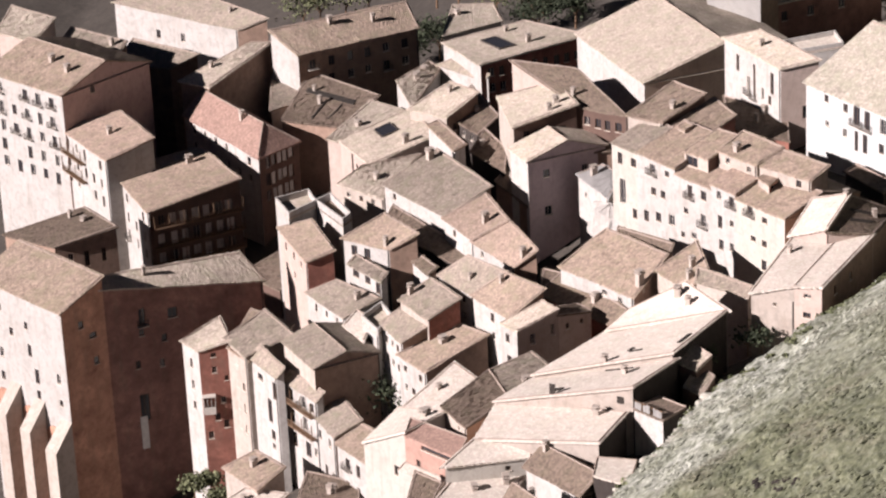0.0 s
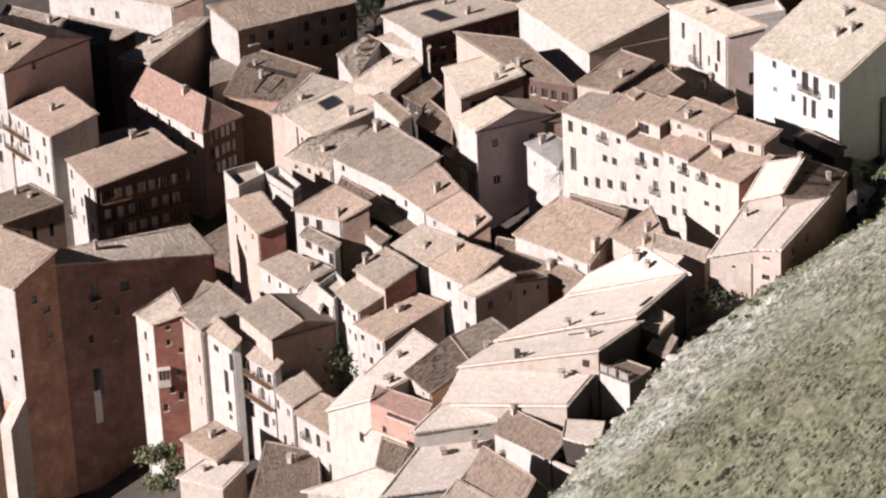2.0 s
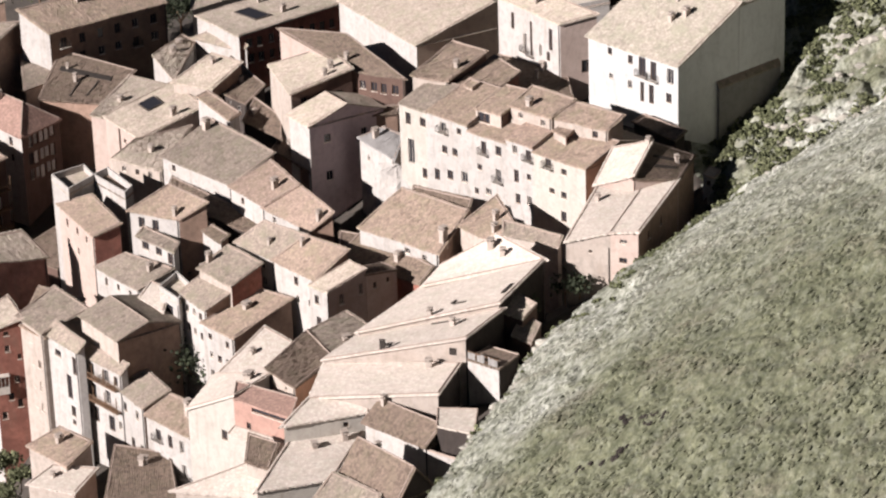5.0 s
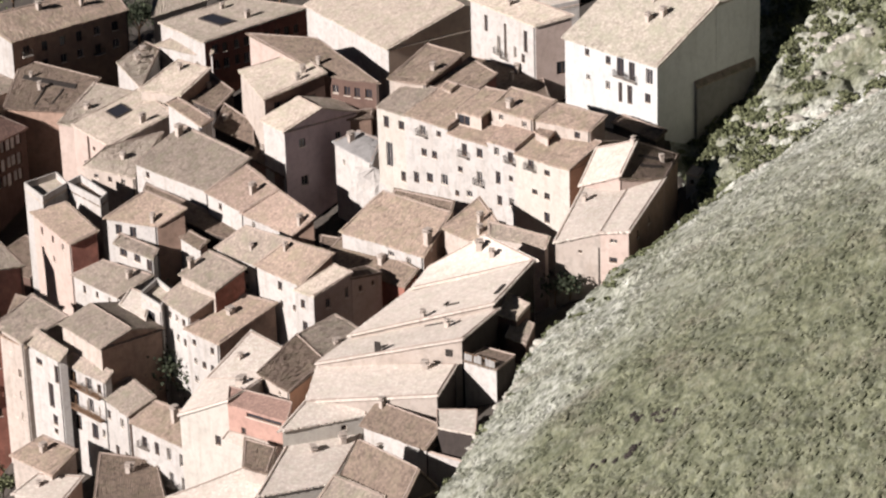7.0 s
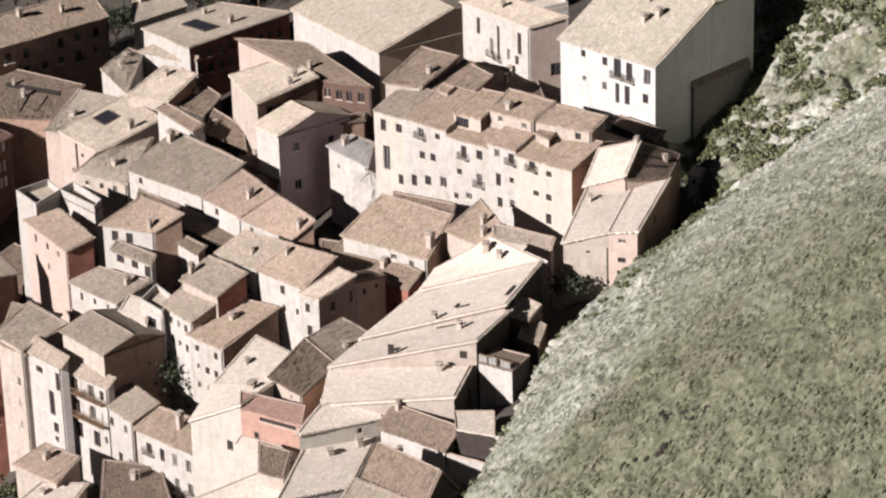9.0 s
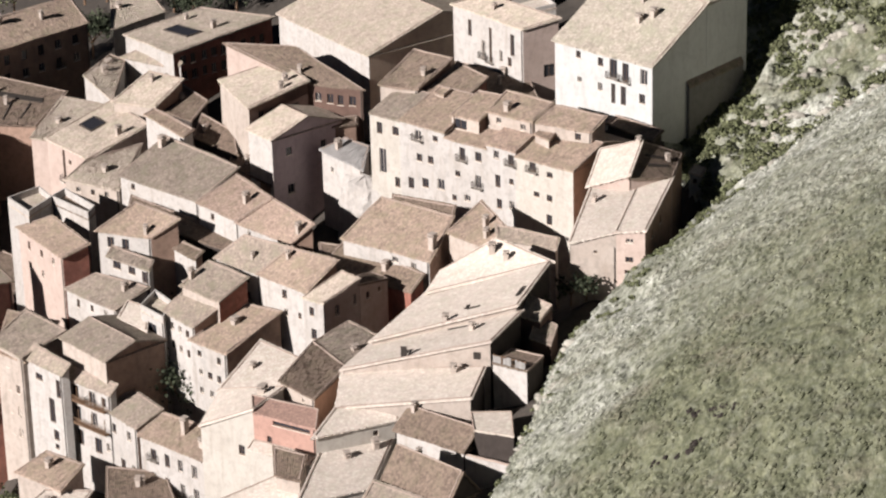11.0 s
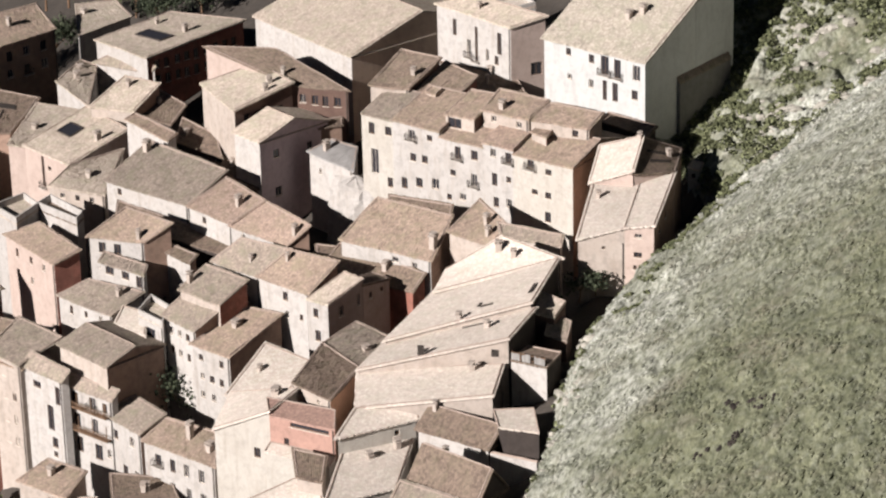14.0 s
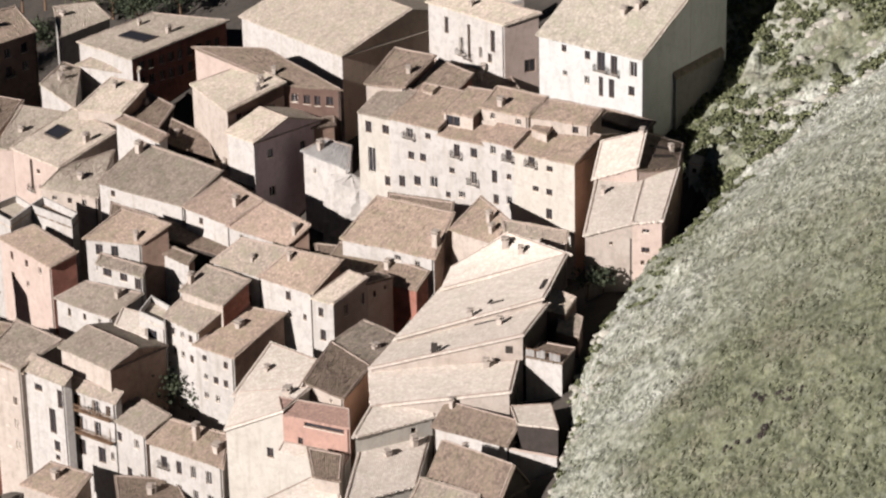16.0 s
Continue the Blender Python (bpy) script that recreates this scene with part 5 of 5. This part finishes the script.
lean_house('white house front with wooden galleries', (-51.49, 0.79, -14.60), (-45.54, -6.14, -14.60), (-44.68, -5.67, -13.70), (-50.48, 1.09, -13.70), wall='white', roof='grey', front=[(1.0, 1.4, 0.8, 1.9), (4.6, 1.2, 0.8, 1.9), (7.2, 0.9, 1.0, 1.4), (1.2, 1.4, 4.0, 2.2), (4.8, 1.2, 4.0, 2.2), (1.4, 1.4, 7.6, 2.4), (5.2, 1.4, 7.8, 2.4), (7.6, 0.8, 8, 1.2)], galleries=[(0, 2.9, 0.3, 8.6), (0, 6.4, 0.3, 8.6)], seed=156)
lean_house('white house with a square grey roof', (-46.68, -4.20, -17.30), (-42.25, -11.63, -17.30), (-38.73, -10.00, -15.70), (-42.30, -3.40, -15.70), wall='white', roof='grey', side_wall='brown', front=[(2.2, 1.0, 1.6, 1.4), (6.0, 1.0, 1.4, 1.4), (1.0, 1.2, 6.2, 2.6), (4.0, 1.1, 6.4, 2.8), (6.8, 1.0, 6.4, 2.6)], seed=157)
lean_house('white house with tan roof and tall chimneys', (-41.84, -12.39, -18.00), (-33.23, -21.99, -18.00), (-31.72, -16.64, -16.20), (-38.56, -10.25, -16.20), wall='white', roof='tan', front=(4, (1.4, 5.0), (1.0, 1.9), 0.0), chimneys=[(0.55, 0.6, 0.7, 2.0), (0.9, 0.4, 0.8, 0.9)], seed=158)
lean_house('tall house with a grey tiled roof', (-61.81, 10.72, -13.00), (-57.48, 4.57, -13.00), (-51.23, 8.58, -11.40), (-56.90, 16.59, -11.40), wall='cream', roof='grey', front=(3, (1.5, 5, 8.5, 12), (0.8, 1.4)), seed=159)
red_house = lean_house('narrow tall house with a rust-red side wall', (-68.60, 12.03, -14.20), (-65.45, 8.48, -14.20), (-60.88, 9.73, -13.00), (-64.02, 17.44, -13.00), wall='white', side_wall='red', roof='pink', side=[(1.75, 0.8, 0.45, 0.7), (1.75, 0.75, 2.7, 1.0), (3.5, 0.6, 4.3, 0.8), (2.75, 0.75, 7.7, 1.0), (2.9, 0.8, 11.5, 1.3), (1.7, 0.8, 10.3, 1.2), (0.5, 0.8, 13.2, 1.2)], front=(1, (2, 5.5, 9, 12.5), (0.8, 1.4)), seed=160)
bm = bmesh.new()
out, flat = Vector((0.264, -0.965, 0)), Vector((0.965, 0.264, 0))
sill_at = Vector((-65.35, 8.51, -24.2)) - red_house.location
add_box(bm, sill_at, flat * 1.75, out * 0.9, (0, 0, 0.2))
for k in range(4):
    add_box(bm, sill_at + flat * (k * 0.56) + out * 0.82 + Vector((0, 0, 0.2)), flat * 0.07, out * 0.07, (0, 0, 2.6))
add_box(bm, sill_at + out * 0.84 + Vector((0, 0, 0.2)), flat * 1.75, out * 0.05, (0, 0, 1.0))
add_box(bm, sill_at + Vector((0, 0, 0.2)), flat * 0.05, out * 0.82, (0, 0, 2.6))
add_box(bm, sill_at + flat * 1.7 + Vector((0, 0, 0.2)), flat * 0.05, out * 0.82, (0, 0, 1.0))
add_box(bm, sill_at - flat * 0.1 + Vector((0, 0, 2.8)), flat * 1.95, out * 1.05, (0, 0, 0.14))
part("balcony", bm, CONCRETE, red_house, "white boxed-in balcony on the rust-red wall")
lean_house('tall cream house front with a tiled roof', (-61.21, 9.30, -13.90), (-57.14, 4.88, -13.90), (-52.56, 14.31, -12.50), (-59.32, 19.06, -12.50), wall='cream', roof='tan', seed=161)
lean_house('low cottage with a square tan roof', (-58.98, -8.56, -24.20), (-53.11, -14.97, -24.20), (-50.00, -10.90, -22.80), (-54.91, -6.07, -22.80), wall='cream', roof='tan', seed=162)
lean_house('low shed with a pale roof', (-58.33, -16.66, -26.00), (-51.76, -19.69, -26.00), (-49.16, -14.83, -25.00), (-55.22, -13.39, -25.00), wall='cream', roof='pale', seed=163)
lean_house('shed with a dark brown roof', (-46.88, -24.53, -25.00), (-36.71, -27.64, -25.00), (-38.85, -14.19, -23.40), (-46.54, -11.07, -23.40), wall='brown', roof='brown', seed=164)
lean_house('low shed with a dark red-brown roof in the lane', (-66.50, 48.00, -19.50), (-59.50, 41.50, -19.50), (-54.50, 46.50, -18.30), (-61.00, 54.50, -18.30), wall='umber', roof='brown', chimneys=[(0.7, 0.6, 0.5, 1.0)], seed=206)
lean_house('house with a dark weathered roof', (-103.39, 44.11, -11.60), (-94.19, 39.22, -11.60), (-85.35, 43.87, -10.00), (-92.28, 51.19, -10.00), wall='brown', roof='brown', side=(3, (1.5,), (0.8, 2.4)), seed=165)
lean_house('long low range with a pale tiled roof over a stone wall', (-81.0, 12.6, -6.5), (-59.0, 26.8, -10.9), (-62.6, 28.6, -7.6), (-83.0, 15.3, -6.0), wall='dark_stone', roof='pink', front=[(6.17, 1.0, 0.15, 2.74), (6.05, 0.8, 3.45, 1.12), (8.88, 0.7, 9.0, 1.31), (10.74, 1.48, 1.07, 1.66), (9.50, 0.8, 5.04, 1.22), (5.06, 0.77, 8.42, 1.32), (5.17, 1.52, 14.08, 4.38)], doors=[(0, 4.97, -33.99, 1.13, 5.36, True)], base=-45, seed=166)
lean_house('long white building beyond the lane', (-107.75, 142.81, -7.84), (-81.76, 128.00, -7.84), (-76.31, 128.42, -5.84), (-93.91, 143.95, -5.84), wall='white', roof='grey', side_wall='brown', front=[(10, 1.0, 3.5, 1.6), (16, 1.0, 3.2, 1.6)], seed=167)
lean_house('house with a grey roof behind the tall one', (-99.67, 108.91, -7.00), (-89.49, 106.11, -7.00), (-85.09, 108.84, -5.50), (-98.09, 116.31, -5.50), wall='brown', roof='grey', seed=168)
lean_house('old house with a patched grey roof', (-109.62, 105.16, -3.50), (-97.93, 97.90, -3.50), (-96.79, 105.62, -2.00), (-108.17, 112.56, -2.00), wall='brown', roof='grey', seed=169)
lean_house('pale house beyond the tall white one', (-120.16, 107.81, -1.00), (-112.35, 102.92, -1.00), (-110.83, 111.73, 0.20), (-119.99, 117.71, 0.20), wall='pink', roof='pink', seed=170)
lean_house('house with a steep grey lean-to roof', (-84.39, 91.90, -4.00), (-79.00, 89.25, -4.00), (-70.31, 102.85, -1.00), (-74.16, 102.29, -1.00), wall='brown', roof='pink', side_wall='brown', seed=171)
lean_house('long building with a white gable and shaded front', (-64.51, 94.85, -0.30), (-45.89, 108.23, -0.30), (-48.65, 113.70, 2.30), (-69.89, 99.43, 2.30), wall='brown', roof='tan', left_wall='white', front=(6, (1.4, 4.6), (1.2, 1.6)), seed=172)
lean_house('derelict house with a sagging grey roof', (-65.38, 81.91, -7.00), (-55.17, 78.68, -7.00), (-50.07, 88.00, -5.00), (-63.29, 98.64, -5.00), wall='brown', roof='brown', gaps=[(0.1, 0.6, 0.75, 0.09), (0.45, 0.1, 0.02, 0.45), (0.7, 0.15, 0.02, 0.4)], seed=173)
lean_house('white roofless wall beside a derelict house', (-68.30, 87.54, -7.50), (-63.73, 92.03, -7.50), (-66.70, 101.51, -6.50), (-70.45, 101.50, -6.50), wall='white', roof='grey', seed=174)
lean_house('pale house beyond the long roof', (-41.66, 110.55, -2.60), (-32.61, 118.00, -2.60), (-34.65, 123.48, -1.40), (-41.54, 122.33, -1.40), wall='white', roof='pink', seed=175)
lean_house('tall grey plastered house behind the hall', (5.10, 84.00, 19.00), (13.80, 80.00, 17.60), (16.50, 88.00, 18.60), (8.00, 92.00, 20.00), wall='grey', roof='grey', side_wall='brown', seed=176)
lean_house('rubble barn with a pale roof and a shade-darkened front', (9.50, 92.00, 12.20), (14.40, 86.50, 11.20), (33.00, 99.00, 11.20), (28.00, 107.00, 12.60), wall='pink', side_wall='dark_stone', roof='pink', side=[(3, 1.2, 1.5, 1.6), (8, 1.2, 1.5, 1.6), (14, 1.2, 1.4, 1.6)], seed=201)
lean_house('low pale terrace roof with a parapet beside the white house', (17.80, 64.00, 12.90), (20.00, 59.50, 12.90), (27.20, 61.00, 13.60), (25.80, 66.50, 13.60), wall='white', roof='pale', over=0.05, parapet=0.7, seed=202)
lean_house('low rust-walled building in front of the white house', (10.95, 33.80, 11.00), (19.65, 28.80, 11.00), (19.28, 37.78, 11.50), (9.64, 45.23, 11.50), wall='red', roof='brown', seed=177)
lean_house('shaded bridge room over the lane', (-12.29, 42.20, 3.60), (-6.22, 43.26, 3.60), (-5.94, 45.03, 4.00), (-11.61, 44.16, 4.00), wall='brown', roof='brown', seed=178)
lean_house('set-back upper storey of the terrace with a tiled roof', (10.33, 13.89, 15.55), (15.84, 8.51, 15.80), (19.21, 11.79, 16.90), (13.58, 18.16, 16.70), wall='cream', roof='tan', side_wall='cream', front=[(1.4, 0.8, 0.5, 0.9), (5.6, 0.9, 0.6, 0.9)], chimneys=[(0.35, 0.2, 0.7, 0.9)], seed=179)
lean_house('set-back top storey at the end of the terrace', (16.22, 8.64, 15.60), (23.40, 3.46, 15.60), (25.64, 5.46, 16.80), (19.50, 10.77, 16.80), wall='cream', roof='tan', side_wall='pink', front=[(6.3, 0.9, 0.6, 1.0)], side=[(2.2, 0.9, 0.5, 1.3)], seed=180)
lean_house('boxy roof dormer with a dark opening', (3.91, 24.52, 14.90), (5.02, 23.09, 14.90), (6.09, 24.13, 15.20), (4.98, 25.56, 15.20), wall='cream', roof='tan', side=[(0.3, 0.9, 0.25, 0.8)], over=0.15, base=13.0, seed=181)
lean_house('boxy roof dormer with a shaded side', (16.05, 7.28, 14.10), (17.62, 4.90, 14.10), (19.17, 7.36, 14.40), (17.65, 9.53, 14.40), wall='cream', side_wall='red', roof='tan', side=[(0.4, 2.0, 0.25, 1.0)], over=0.2, base=12.3, seed=182)
lean_house('set-back attic storey with a wide dark loggia', (5.35, 16.29, 14.45), (8.84, 12.99, 14.65), (13.42, 17.45, 16.20), (9.93, 20.76, 16.00), wall='cream', roof='tan', side_wall='umber', front=[(0.35, 2.3, 0.3, 1.5)], over=0.25, base=11.2, seed=183)
# Near-black fronts hold the shade below the brown roofs.
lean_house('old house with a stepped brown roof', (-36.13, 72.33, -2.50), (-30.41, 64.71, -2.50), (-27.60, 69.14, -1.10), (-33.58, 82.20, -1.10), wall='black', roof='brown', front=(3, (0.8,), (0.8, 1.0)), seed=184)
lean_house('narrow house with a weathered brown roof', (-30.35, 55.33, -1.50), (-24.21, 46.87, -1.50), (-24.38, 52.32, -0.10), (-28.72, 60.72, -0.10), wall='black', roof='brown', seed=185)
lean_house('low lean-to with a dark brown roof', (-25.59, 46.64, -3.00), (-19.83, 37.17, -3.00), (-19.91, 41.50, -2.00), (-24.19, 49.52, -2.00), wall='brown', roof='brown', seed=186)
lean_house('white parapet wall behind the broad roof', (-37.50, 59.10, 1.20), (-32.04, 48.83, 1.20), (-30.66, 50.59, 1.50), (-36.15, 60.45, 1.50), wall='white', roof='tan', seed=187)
# Shed walls near-black: the shadow at the house foot is in them.
lean_house('row of shade-black sheds below the white house', (27.94, 16.95, 11.30), (33.29, 9.75, 11.30), (34.72, 11.26, 11.80), (29.44, 18.03, 11.80), wall='black', roof='brown', seed=188)
# Added roofs, not a known part: they stand in for a cast shadow.
lean_house('added dark roofs standing in for the yard shadow', (-41.44, 33.90, -5.01), (-26.23, 17.28, -5.01), (-25.36, 20.42, -4.21), (-40.53, 39.26, -4.21), wall='black', roof='brown', seed=189)
lean_house('low glazed lean-to against the white house', (-44.64, 21.12, -5.60), (-38.97, 14.89, -5.60), (-38.36, 16.65, -5.10), (-43.79, 22.89, -5.10), wall='white', roof='grey', front=[(1.0, 1.6, 0.4, 1.2), (4.2, 1.4, 0.4, 1.2), (7.0, 1.0, 0.5, 1.8)], seed=190)
lean_house('small pale outhouse roof beside the dark gable', (6.68, -36.17, 7.10), (9.86, -38.47, 6.90), (11.74, -36.54, 8.00), (8.61, -33.01, 8.30), wall='umber', roof='pink', over=0.1, seed=192)
lean_house('small rubble outhouse at the hill rim', (8.32, -40.01, 5.30), (10.77, -41.70, 4.90), (12.14, -38.27, 5.90), (9.92, -35.71, 6.30), wall='umber', roof='grey', over=0.1, seed=193)
lean_house('rear block of the large white house, flat-topped', (31.77, 37.21, 25.81), (43.64, 23.81, 25.81), (50.90, 30.24, 26.11), (39.03, 43.64, 26.11), wall='lime', roof='straw', over=0.2, seed=194)
# Shallow grey block along the lower side wall, half a metre proud.
lean_house('shallow grey block against the white house', (40.47, 20.29, 14.60), (50.20, 28.91, 14.60), (49.87, 29.29, 15.30), (40.14, 20.67, 15.30), wall='grey', roof='grey', over=0.05, seed=195)
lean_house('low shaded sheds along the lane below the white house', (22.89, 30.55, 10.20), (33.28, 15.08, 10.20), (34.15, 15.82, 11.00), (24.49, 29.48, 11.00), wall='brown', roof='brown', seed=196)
lean_house('white roof terrace with a dark loggia', (-40.53, 5.99, -7.80), (-37.47, 1.19, -7.80), (-36.09, 5.94, -7.50), (-38.28, 10.22, -7.50), wall='white', roof='pink', front=[(1.6, 2.2, 1.0, 1.8)], over=0.03, parapet=0.8, seed=197)
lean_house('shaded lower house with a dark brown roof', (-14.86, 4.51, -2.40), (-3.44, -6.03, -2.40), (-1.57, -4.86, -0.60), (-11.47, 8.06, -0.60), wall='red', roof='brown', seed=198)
tree('dark leafy tree in a shaded yard', -36.25, 13.56, -24.00, 9, 7, 500, DARK_LEAF, 900)
tree('dark leafy tree in a shaded yard', -34.68, 10.86, -22.00, 8, 6, 501, DARK_LEAF, 900)
tree('dark leafy tree in a shaded yard', -36.69, 17.09, -22.00, 9, 6, 502, DARK_LEAF, 900)
tree('pale green shrubby tree at the foot of the houses', -65.82, -0.12, -34.00, 3.4, 3.6, 503)
tree('pale green shrubby tree at the foot of the houses', -63.87, 2.04, -34.00, 3.2, 3.2, 504)
tree('pale green shrubby tree at the foot of the houses', -61.51, -2.89, -34.00, 3.4, 3.4, 505)
tree('dark green tree beyond the rooftops', -67.79, 135.00, -9.53, 7, 8, 506)
tree('dark green tree beyond the rooftops', -63.04, 135.00, -8.44, 7, 8, 507)
tree('dark green tree beyond the rooftops', -58.83, 135.00, -7.58, 7, 8, 508)
tree('dark green tree beyond the rooftops', -70.97, 135.00, -10.40, 7, 8, 509)
tree('grey-green tree beyond the rooftops', -46.31, 135.00, -5.75, 7, 8, 510)
tree('grey-green tree beyond the rooftops', -35.54, 135.00, -7.77, 7, 8, 511)
tree('grey-green tree beyond the rooftops', -30.58, 135.00, -8.22, 7, 8, 512)
tree('grey-green tree beyond the rooftops', -27.06, 135.00, -7.91, 7, 8, 513)
tree('grey-green tree beyond the rooftops', -42.33, 135.00, -5.48, 7, 8, 514)
tree('dense dark green tree beyond the rooftops', -76, 127, None, 9, 9, 530, DARK_LEAF, 1500)
tree('dense dark green tree beyond the rooftops', -70, 124, None, 8, 8, 531, DARK_LEAF, 1500)
tree('dense dark green tree beyond the rooftops', -64.5, 126, None, 9, 9, 532, DARK_LEAF, 1500)
tree('dense dark green tree beyond the rooftops', -58, 124, None, 8, 8, 533, DARK_LEAF, 1500)
tree('dense dark green tree beyond the rooftops', -52, 127, None, 9, 9, 534, DARK_LEAF, 1500)
tree('dense dark green tree beyond the rooftops', -45.5, 130, None, 8, 8, 535, DARK_LEAF, 1500)
tree('dense dark green tree beyond the rooftops', -27, 124, None, 8, 8, 536, DARK_LEAF, 1500)
tree('dense dark green tree beyond the rooftops', -20, 122, None, 8, 8, 537, DARK_LEAF, 1500)
tree('dense dark green tree beyond the rooftops', -80, 133, None, 9, 9, 538, DARK_LEAF, 1500)
tree('dense dark green tree beyond the rooftops', 4, 112, None, 8, 8, 539, DARK_LEAF, 1500)
tree('dense dark green tree beyond the rooftops', 22, 112, None, 8, 8, 540, DARK_LEAF, 1500)
tree('dense dark green tree beyond the rooftops', 34, 110, None, 9, 9, 541, DARK_LEAF, 1500)
tree('leafless brown bush beside the pink house', 15.78, -26.15, 3.50, 3.2, 4.5, 515, DARK_LEAF, 160)
tree('leafless brown bush beside the pink house', 17.70, -27.06, 4.50, 2.6, 3.6, 516, DARK_LEAF, 160)
tree('dark bush behind the pale roofs', 10.01, -32.77, 4.00, 3.0, 3.5, 517, DARK_LEAF)
tree('dark leafy tree in a shaded yard', -37.32, 4.39, -26.00, 13, 9, 518, DARK_LEAF, 900)
tree('dark leafy tree in a shaded yard', -35.47, 1.84, -26.00, 12, 8, 519, DARK_LEAF, 900)
tree('dark leafy tree in a shaded yard', -37.92, 7.96, -25.00, 11, 7, 520, DARK_LEAF, 900)
tree('pale green shrubby tree at the foot of the houses', -63.75, -4.74, -36.00, 3.6, 3.8, 524)


# ---- buttresses of the tall stone house ----
def buttresses():
    ta = radians(141.0)
    thing = bpy.data.objects[[o.name for o in bpy.data.objects if o.get("label", "").startswith("tall buttressed")][0]]
    A = Vector((math.cos(ta), math.sin(ta), 0))
    out = Vector((A.y, -A.x, 0)) * -1.0
    corner = Vector((-85.1, 7.0, 0))
    inv = Matrix.Translation(-thing.location)
    for u, wide, top, deep in ((0.0, 2.6, -25.5, 3.4), (6.2, 2.4, -24.0, 3.4), (12.0, 2.4, -23.0, 3.4)):
        bm = bmesh.new()
        o = corner + A * u
        prof = [(0, -45), (deep, -45), (deep, top - 4.0), (0.0, top)]
        rings = []
        for s in (0, wide):
            rings.append([bm.verts.new(o + A * s + out * d + Vector((0, 0, z))) for d, z in prof])
        bm.faces.new(rings[0][::-1])
        bm.faces.new(rings[1])
        for i in range(4):
            j = (i + 1) % 4
            bm.faces.new((rings[0][i], rings[0][j], rings[1][j], rings[1][i]))
        part("buttress", bm, WALL["cream"], thing, "pale sloping buttress").matrix_parent_inverse = inv

    for u, wide, top in ((2.6, 3.6, -27.5), (8.6, 3.4, -26.0), (14.4, 4.0, -25.0)):
        bm = bmesh.new()
        arch = [(0, -45), (wide, -45)] + [(wide / 2 + wide / 2 * math.cos(a * math.pi / 8), top - 1.6 + 1.6 * math.sin(a * math.pi / 8)) for a in range(9)]
        rings = [[bm.verts.new(corner + A * (u + s) + out * d + Vector((0, 0, z))) for s, z in arch] for d in (0.02, 0.22)]
        bm.faces.new(rings[0])
        bm.faces.new(rings[1][::-1])
        for i in range(len(arch)):
            j = (i + 1) % len(arch)
            bm.faces.new((rings[0][i], rings[1][i], rings[1][j], rings[0][j]))
        part("stone_bay", bm, WALL["stone"], thing, "rubble stone bay between buttresses").matrix_parent_inverse = inv


buttresses()


# ---- loft railing beside the dark gable ----
def loft_railing():
    thing = new("timber_railing")
    a, b = Vector((2.7, -47.15, 5.9)), Vector((6.3, -50.5, 6.1))
    thing.location = a
    tagged(thing, "grey weathered board railing on a rubble-walled store", "railing")
    rng = random.Random(4)
    d, inward = b - a, Vector((0.68, 0.73, 0))
    for i in range(5):
        bm = bmesh.new()
        add_box(bm, d * (i / 4 * 0.97), d.normalized() * 0.1, inward * 0.1, (0, 0, 1.15))
        part("post", bm, WOOD, thing)
    for z in (0.25, 0.95):
        bm = bmesh.new()
        add_box(bm, Vector((0, 0, z)) - inward * 0.04, d, inward * 0.04, (0, 0, 0.09))
        part("rail", bm, WOOD, thing)
    n = 16
    for i in range(n):
        if i in (4, 9, 10):
            continue
        bm = bmesh.new()
        add_box(bm, d * (i / n) - inward * 0.08, d / n * 0.86, inward * 0.035, (0, 0, rng.uniform(0.85, 1.15)))
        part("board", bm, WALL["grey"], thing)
    return thing


loft_railing()


# ---- garden walls that run on from the cottages to the hill ----
def garden_wall(label, a, b, low, thick=0.4):
    thing = new("garden_wall")
    a, b = Vector(a), Vector(b)
    thing.location = (a.x, a.y, low)
    tagged(thing, label, "wall")
    d = Vector((b.x - a.x, b.y - a.y, 0))
    back = Vector((-d.y, d.x, 0)).normalized() * thick
    inv = Matrix.Translation(-thing.location)
    bm = bmesh.new()
    n = 8
    rings = []
    for i in range(n + 1):
        p = a.lerp(b, i / n)
        top = p.z + 0.08 * noise.noise((p.x, p.y, 3.0))
        rings.append([bm.verts.new(inv @ Vector((p.x + o.x, p.y + o.y, z))) for o, z in ((back * 0, low), (back * 0, top), (back, top), (back, low))])
    for r, q in zip(rings, rings[1:]):
        for k in range(4):
            bm.faces.new((r[k], r[(k + 1) % 4], q[(k + 1) % 4], q[k]))
    bm.faces.new(rings[0])
    bm.faces.new(rings[-1][::-1])
    part("masonry", bm, WALL["white"], thing)
    cap_row("coping", a + back / 2 + Vector((0, 0, 0.02)), b + back / 2 + Vector((0, 0, 0.02)), CAP, thing, inv, r=0.2, seed=7)
    return thing


garden_wall("whitewashed garden wall from a cottage to the hill", (-2.80, -61.60, 0.60), (2.00, -66.40, 1.20), -5.0)
garden_wall("low whitewashed garden wall below the hill", (-6.10, -72.70, -0.90), (-2.60, -77.00, 0.60), -6.0)
